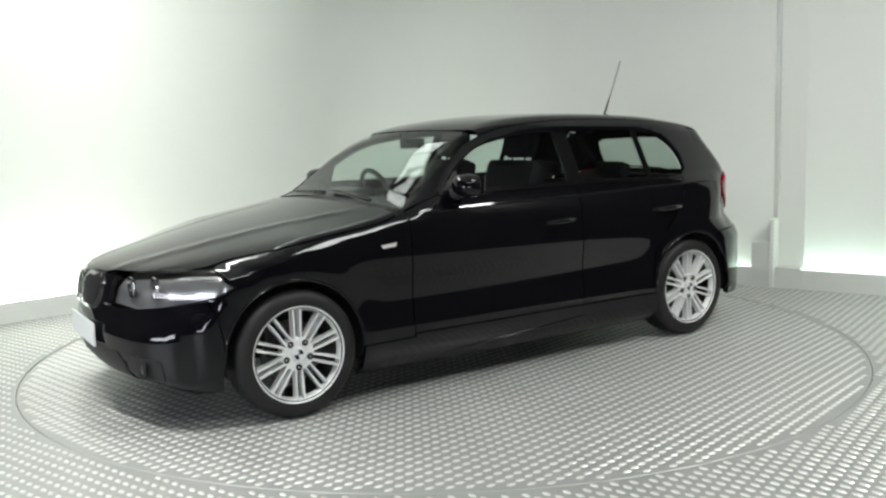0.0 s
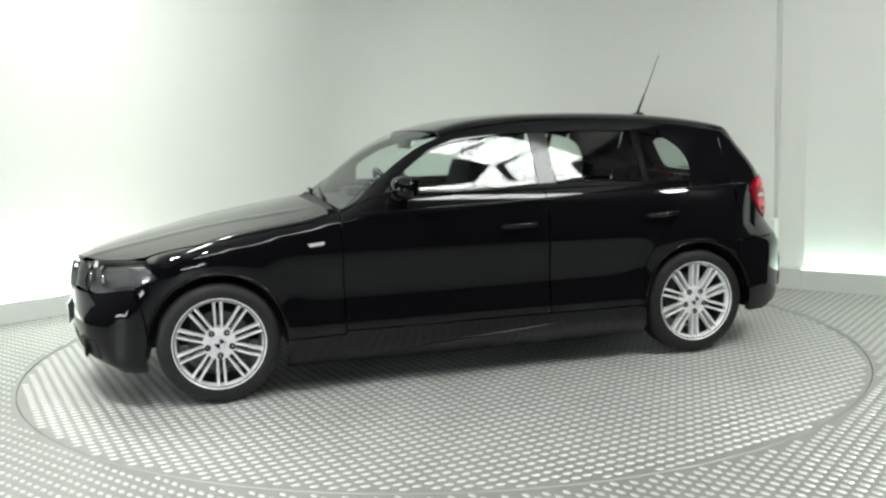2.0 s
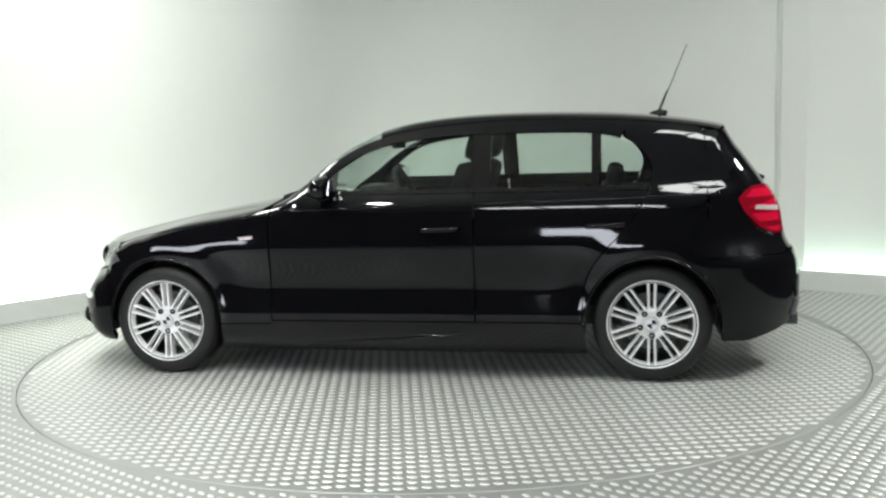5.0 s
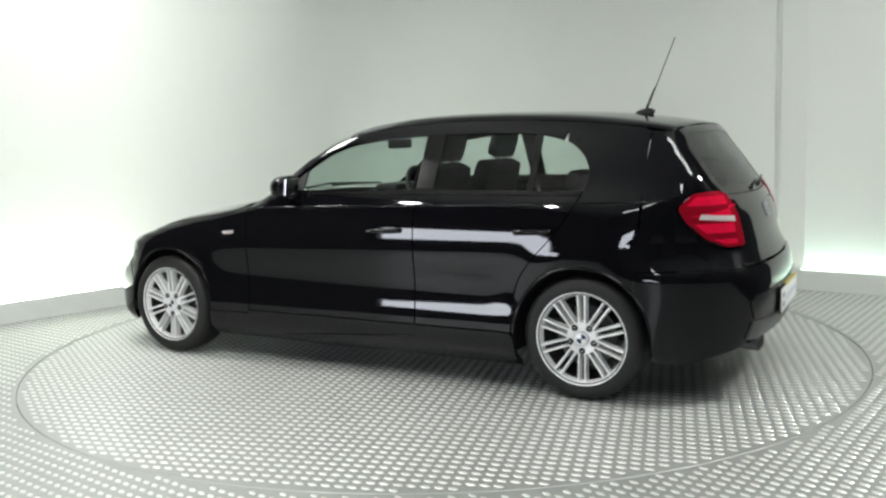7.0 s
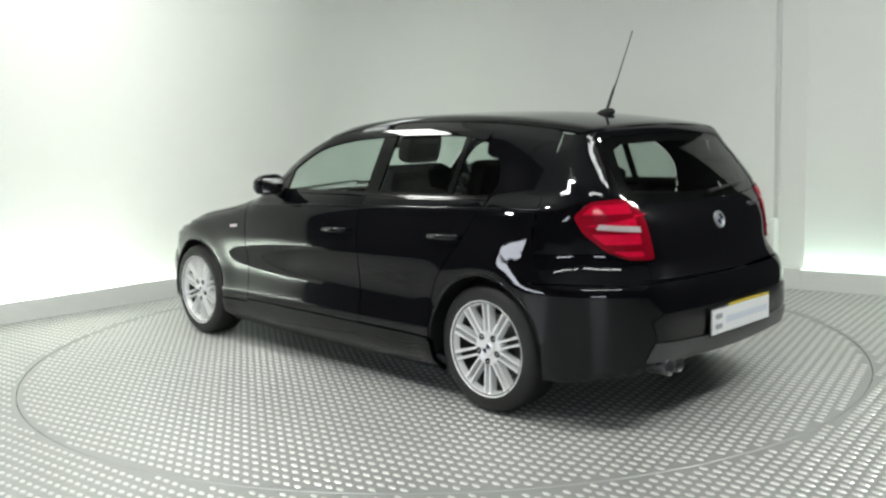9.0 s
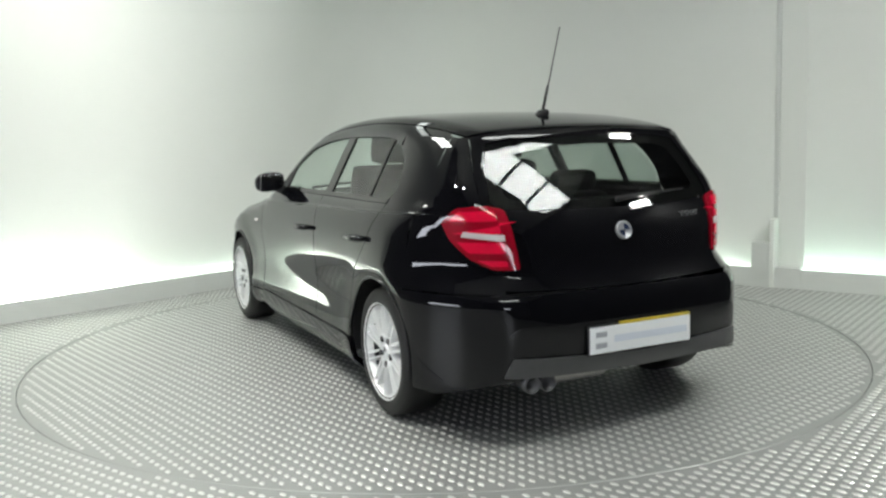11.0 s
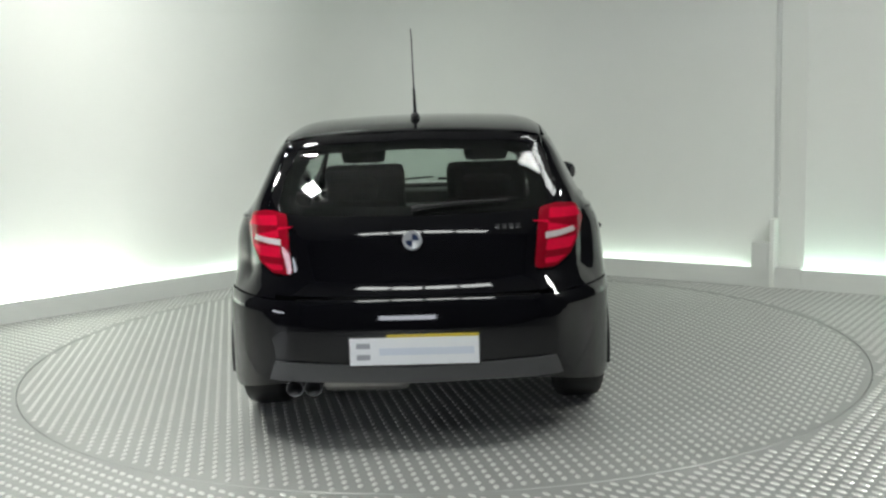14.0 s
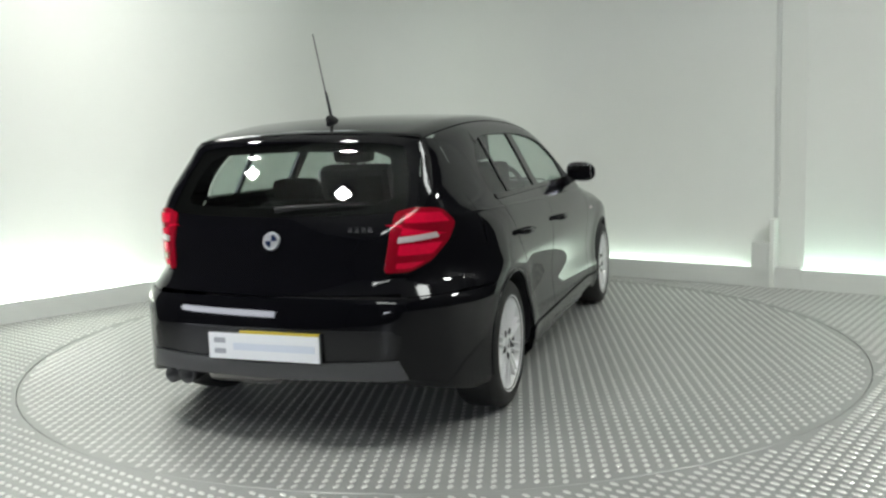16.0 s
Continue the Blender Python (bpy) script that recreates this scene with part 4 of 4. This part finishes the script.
def build_inner(car):
    # wheel houses and underbody
    bm = bmesh.new()
    box(bm, (0, 0, 0.26), (1.9, 1.5, 0.14))
    box(bm, (0, 0, 0.40), (3.4, 1.2, 0.30))
    box(bm, (1.55, 0, 0.40), (0.7, 1.05, 0.28))
    box(bm, (-1.65, 0, 0.42), (0.6, 1.1, 0.30))
    box(bm, (0, 0, 0.60), (1.9, 1.62, 0.5), None, 0.02)
    part("underbody", bm, M_TRIM, car, "black underbody and floor pan")
    for x in (AXLE, -AXLE):
        for s in (1, -1):
            bm = bmesh.new()
            n = 20
            ring = []
            for k in range(n + 1):
                a = math.radians(-12 + 204 * k / n)
                ring.append([bm.verts.new((x + 0.345 * math.cos(a), s * y, HUB_Z + 0.012 + 0.345 * math.sin(a))) for y in (0.862, 0.55)])
            for A, B in zip(ring, ring[1:]):
                bm.faces.new((A[0], A[1], B[1], B[0]))
            c = bm.verts.new((x, s * 0.55, HUB_Z))
            for A, B in zip(ring, ring[1:]):
                bm.faces.new((A[1], c, B[1]))
            part("wheel_arch_liner", bm, M_TRIM, car)
    # dashboard, steering wheel, seats
    bm = bmesh.new()
    box(bm, (0.47, 0, 0.86), (0.42, 1.36, 0.14), None, 0.05)
    box(bm, (0.40, -0.36, 0.945), (0.18, 0.34, 0.07), None, 0.03)
    part("dashboard", bm, M_TRIM, car, "dark grey dashboard", smooth=False)
    bm = bmesh.new()
    m = Matrix.Translation((0.20, -0.36, 0.91)) @ Matrix.Rotation(math.radians(-68), 4, "Y")
    ringpts = [m @ Vector((0.185 * math.cos(t), 0.185 * math.sin(t), 0)) for t in [2 * math.pi * k / 28 for k in range(29)]]
    tube(bm, ringpts, 0.016, 8)
    tube(bm, [m @ Vector((0, -0.18, 0)), m @ Vector((0, 0.18, 0))], 0.018, 6)
    tube(bm, [m @ Vector((0, 0, -0.16)), m @ Vector((0, 0, 0.01))], 0.05, 10)
    part("steering_wheel", bm, M_TRIM, car, "black steering wheel", smooth=True)
    for sx, y, bx in ((-0.15, 0.36, 1), (-0.15, -0.36, 1), (-0.98, 0.34, 0), (-0.98, -0.34, 0)):
        bm = bmesh.new()
        box(bm, (sx + 0.22, y, 0.60), (0.50, 0.48, 0.16), None, 0.05)
        seat = part("seat", bm, M_SEAT, car, "dark cloth seat")
        bm = bmesh.new()
        lean = Matrix.Translation((sx - 0.05, y, 0.62)) @ Matrix.Rotation(math.radians(-18), 4, "Y")
        box(bm, (0, 0, 0.26 if bx else 0.18), (0.13, 0.47, 0.54 if bx else 0.36), lean, 0.05)
        part("backrest", bm, M_SEAT, seat)
        bm = bmesh.new()
        box(bm, (0.01, 0, 0.63 if bx else 0.43), (0.10, 0.26, 0.17 if bx else 0.11), lean, 0.045)
        part("headrest", bm, M_SEAT, seat)
        for dy in (-0.06, 0.06):
            bm = bmesh.new()
            tube(bm, [lean @ Vector((0, dy, 0.48 if bx else 0.33)), lean @ Vector((0, dy, 0.60 if bx else 0.40))], 0.006, 6)
            part("headrest_post", bm, M_CHROME, seat)
    bm = bmesh.new()
    box(bm, (-1.42, 0, 0.93), (0.5, 1.2, 0.02), None, 0.005)
    part("parcel_shelf", bm, M_SEAT, car, "dark parcel shelf")
    bm = bmesh.new()
    box(bm, (-1.30, 0, 0.62), (0.75, 1.44, 0.50), None, 0.03)
    part("boot_lining", bm, M_SEAT, car)
    # inner mirror
    bm = bmesh.new()
    box(bm, (0.16, 0, 1.245), (0.035, 0.24, 0.06), None, 0.012)
    tube(bm, [(0.17, 0, 1.25), (0.24, 0, 1.285)], 0.01, 6)
    part("inside_mirror", bm, M_TRIM, car)


def build_trim(car):
    # outside mirrors
    for s in (1, -1):
        bm = bmesh.new()
        bmesh.ops.create_uvsphere(bm, u_segments=24, v_segments=14, radius=1.0)
        for v in bm.verts:
            x, y, z = v.co
            k = 0.35 if x < 0 else 1.0
            sq = lambda t, p: math.copysign(abs(t) ** p, t)
            v.co = (0.36 + 0.085 * sq(x, 0.8) * k, s * (0.888 + 0.092 * sq(y, 0.75)), 1.032 + 0.060 * sq(z, 0.75) - 0.008 * y)
        bmesh.ops.recalc_face_normals(bm, faces=bm.faces)
        mir = part("door_mirror", bm, M_PAINT, car, "black door mirror", smooth=True)
        bm = bmesh.new()
        tube(bm, [(0.40, s * 0.76, 0.975), (0.39, s * 0.81, 0.985), (0.37, s * 0.87, 1.01)], [0.04, 0.03, 0.03], 10)
        part("mirror_foot", bm, M_TRIM, mir, smooth=True)
        bm = bmesh.new()
        box(bm, (0, 0, 0), (0.004, 0.145, 0.086), pose(0.3285, s * 0.888, 1.032, 0, -7, s * 9), 0.0015)
        part("mirror_glass", bm, M_CHROME, mir, "silvered mirror glass")
        # door handles
        for x, z in ((-0.25, 0.80), (-1.10, 0.815)):
            P = from_side(np.array([(x, z)]))[0]
            bm = bmesh.new()
            tube(bm, [(x + 0.10, s * (P[1] - 0.005), z - 0.004), (x + 0.085, s * (P[1] + 0.028), z - 0.003), (x, s * (P[1] + 0.036), z), (x - 0.085, s * (P[1] + 0.028), z + 0.003),
                      (x - 0.10, s * (P[1] - 0.005), z + 0.004)], [0.012, 0.014, 0.014, 0.014, 0.012], 10)
            part("door_handle", bm, M_PAINT, car, smooth=True)
    # aerial
    bm = bmesh.new()
    bmesh.ops.create_uvsphere(bm, u_segments=16, v_segments=8, radius=1.0)
    for v in bm.verts:
        v.co = (-1.395 + 0.060 * v.co.x, 0.022 * v.co.y, 1.372 + 0.026 * v.co.z - 0.010 * v.co.x)
    foot = part("aerial_foot", bm, M_TRIM, car, smooth=True)
    bm = bmesh.new()
    tube(bm, [(-1.405, 0, 1.39), (-1.45, 0, 1.50), (-1.46, 0, 1.515), (-1.56, 0, 1.765)], [0.008, 0.006, 0.003, 0.0025], 6)
    part("aerial", bm, M_TRIM, foot, "thin black roof aerial", smooth=True)
    # rear plate and frame
    bm = bmesh.new()
    box(bm, (-2.142, 0, 0.434), (0.008, 0.534, 0.126), None, 0.002)
    hold = part("plate_holder", bm, M_TRIM, car)
    bm = bmesh.new()
    box(bm, (-2.148, 0, 0.434), (0.008, 0.520, 0.111), None, 0.002)
    pl = part("number_plate", bm, M_PLATEW, hold, "white number plate with a blurred grey bar")
    bm = bmesh.new()
    box(bm, (-2.1525, -0.05, 0.434), (0.002, 0.38, 0.030), None, 0.0005)
    part("bar", bm, M_BLUEBAR, pl)
    for z in (0.458, 0.412):
        bm = bmesh.new()
        box(bm, (-2.1525, 0.205, z), (0.002, 0.055, 0.022), None, 0.0005)
        part("emblem_bar", bm, M_GREYBAR, pl)
    bm = bmesh.new()
    box(bm, (2.098, 0, 0.400), (0.010, 0.50, 0.111), None, 0.002)
    part("front_plate", bm, M_PLATEW, car, "white front number plate")
    # round tailgate badge
    P = from_rear(np.array([(0.0, 0.865)]))[0]
    n = normals(P[None])[0]
    m = Matrix.Translation(P) @ Vector(n).to_track_quat("Z", "Y").to_matrix().to_4x4()
    bm = bmesh.new()
    lathe(bm, [(0.040, -0.002), (0.040, 0.006), (0.036, 0.009), (0.030, 0.006), (0.029, 0.005), (0.001, 0.006)], 32, "z")
    bmesh.ops.transform(bm, matrix=m, verts=bm.verts)
    badge = part("badge", bm, M_BADGE, car, "round chrome-rimmed badge with blue quarters", smooth=True)
    bm = bmesh.new()
    for q in (0, 2):
        c = bm.verts.new((0, 0, 0.0075))
        ring = [bm.verts.new((0.027 * math.cos(t), 0.027 * math.sin(t), 0.0075)) for t in [math.pi / 2 * q + math.pi / 12 * j for j in range(7)]]
        for p, r in zip(ring, ring[1:]):
            bm.faces.new((c, p, r))
    bmesh.ops.transform(bm, matrix=m, verts=bm.verts)
    part("badge_quarters", bm, M_BLUE, badge)
    # model script, as plain bars
    for k in range(4):
        P = from_rear(np.array([(-0.35 - 0.028 * k, 0.912)]))[0]
        bm = bmesh.new()
        box(bm, (P[0] - 0.002, P[1], P[2]), (0.008, 0.020, 0.020), None, 0.002)
        part("model_letter", bm, M_CHROME, car)
    # exhaust
    bm = bmesh.new()
    lathe(bm, [(0.028, 0.14), (0.036, 0.0), (0.037, -0.035), (0.032, -0.035), (0.029, 0.10), (0.001, 0.10)], 24, "x", (-2.055, 0.425, 0.274))
    part("exhaust_pipe", bm, M_DISC, car, "dull steel exhaust tip", smooth=True)
    bm = bmesh.new()
    lathe(bm, [(0.028, 0.14), (0.036, 0.0), (0.037, -0.035), (0.032, -0.035), (0.029, 0.10), (0.001, 0.10)], 24, "x", (-2.055, 0.499, 0.274))
    part("exhaust_pipe", bm, M_DISC, car, "dull steel exhaust tip", smooth=True)
    bm = bmesh.new()
    box(bm, (-2.146, -0.075, 0.4955), (0.010, 0.37, 0.011), None, 0.002)
    part("plate_strip", bm, M_YELLOW, hold, "thin yellow strip along the plate's top")
    bm = bmesh.new()
    lathe(bm, [(0.02, 0.03), (0.043, 0.05), (0.047, 0.08), (0.047, 0.36), (0.043, 0.39), (0.02, 0.41)], 24, "y", (-1.93, 0.0, 0.262))
    part("silencer", bm, M_STEEL, car, "dull steel exhaust silencer", smooth=True)
    # sill crease and wheel arch lips
    for sd in (1, -1):
        A = from_side(np.array([(0.52 - 0.1 * k, 0.178 + 0.0075 * k) for k in range(11)]))
        bm = bmesh.new()
        tube(bm, [(p[0], sd * (p[1] + 0.008), p[2]) for p in A], [0.001] + [0.007] * 9 + [0.001], 8)
        part("sill_crease", bm, M_PAINT, car, smooth=True)
        A = from_side(np.array([(0.66 - 0.1 * k, 0.905 + 0.0022 * k) for k in range(25)]))
        bm = bmesh.new()
        tube(bm, [(p[0], sd * (p[1] - 0.004), p[2]) for p in A], [0.001] + [0.008] * 23 + [0.001], 10)
        part("shoulder_crease", bm, M_PAINT, car, smooth=True)
        for cx in (AXLE, -AXLE):
            A = from_side(np.array(arch(cx, 8, 172, ARCH_R + 0.004, 28)))
            bm = bmesh.new()
            tube(bm, [(p[0], sd * (p[1] - 0.001), p[2]) for p in A], 0.0075, 8)
            part("wheel_arch_lip", bm, M_PAINT, car, smooth=True)
    # rear wiper
    bm = bmesh.new()
    A = from_rear(np.array([(0.0, 0.985), (-0.1, 0.995), (-0.25, 1.005), (-0.40, 1.01)]))
    tube(bm, [tuple(p + np.array([-0.018, 0, 0.008])) for p in A], [0.014, 0.009, 0.006, 0.004], 6)
    part("rear_wiper", bm, M_TRIM, car, smooth=True)
    # front wipers
    for s, y0, y1 in ((1, 0.50, -0.02), (1, -0.05, -0.58)):
        bm = bmesh.new()
        A = from_top(np.array([(0.73, y0), (0.715, y0 * 0.6 + y1 * 0.4), (0.69, y1)]))
        tube(bm, [tuple(p + np.array([0.0, 0, 0.014])) for p in A], [0.012, 0.008, 0.006], 6)
        part("wiper", bm, M_TRIM, car, smooth=True)


car = build_car()


# ---------- what moves ----------
def heading_rows(offset):
    rows = []
    for t, a in HEADING:
        r = math.radians(a)
        ox, oy = (-OFF_X, -OFF_Y) if offset else (0, 0)
        rows.append((t, pose(math.cos(r) * ox - math.sin(r) * oy, math.sin(r) * ox + math.cos(r) * oy, 0.0022 if offset else 0, 0, 0, a)))
    return rows


def motions():
    walk(turntable, heading_rows(False))
    walk(car, heading_rows(True))


motions()
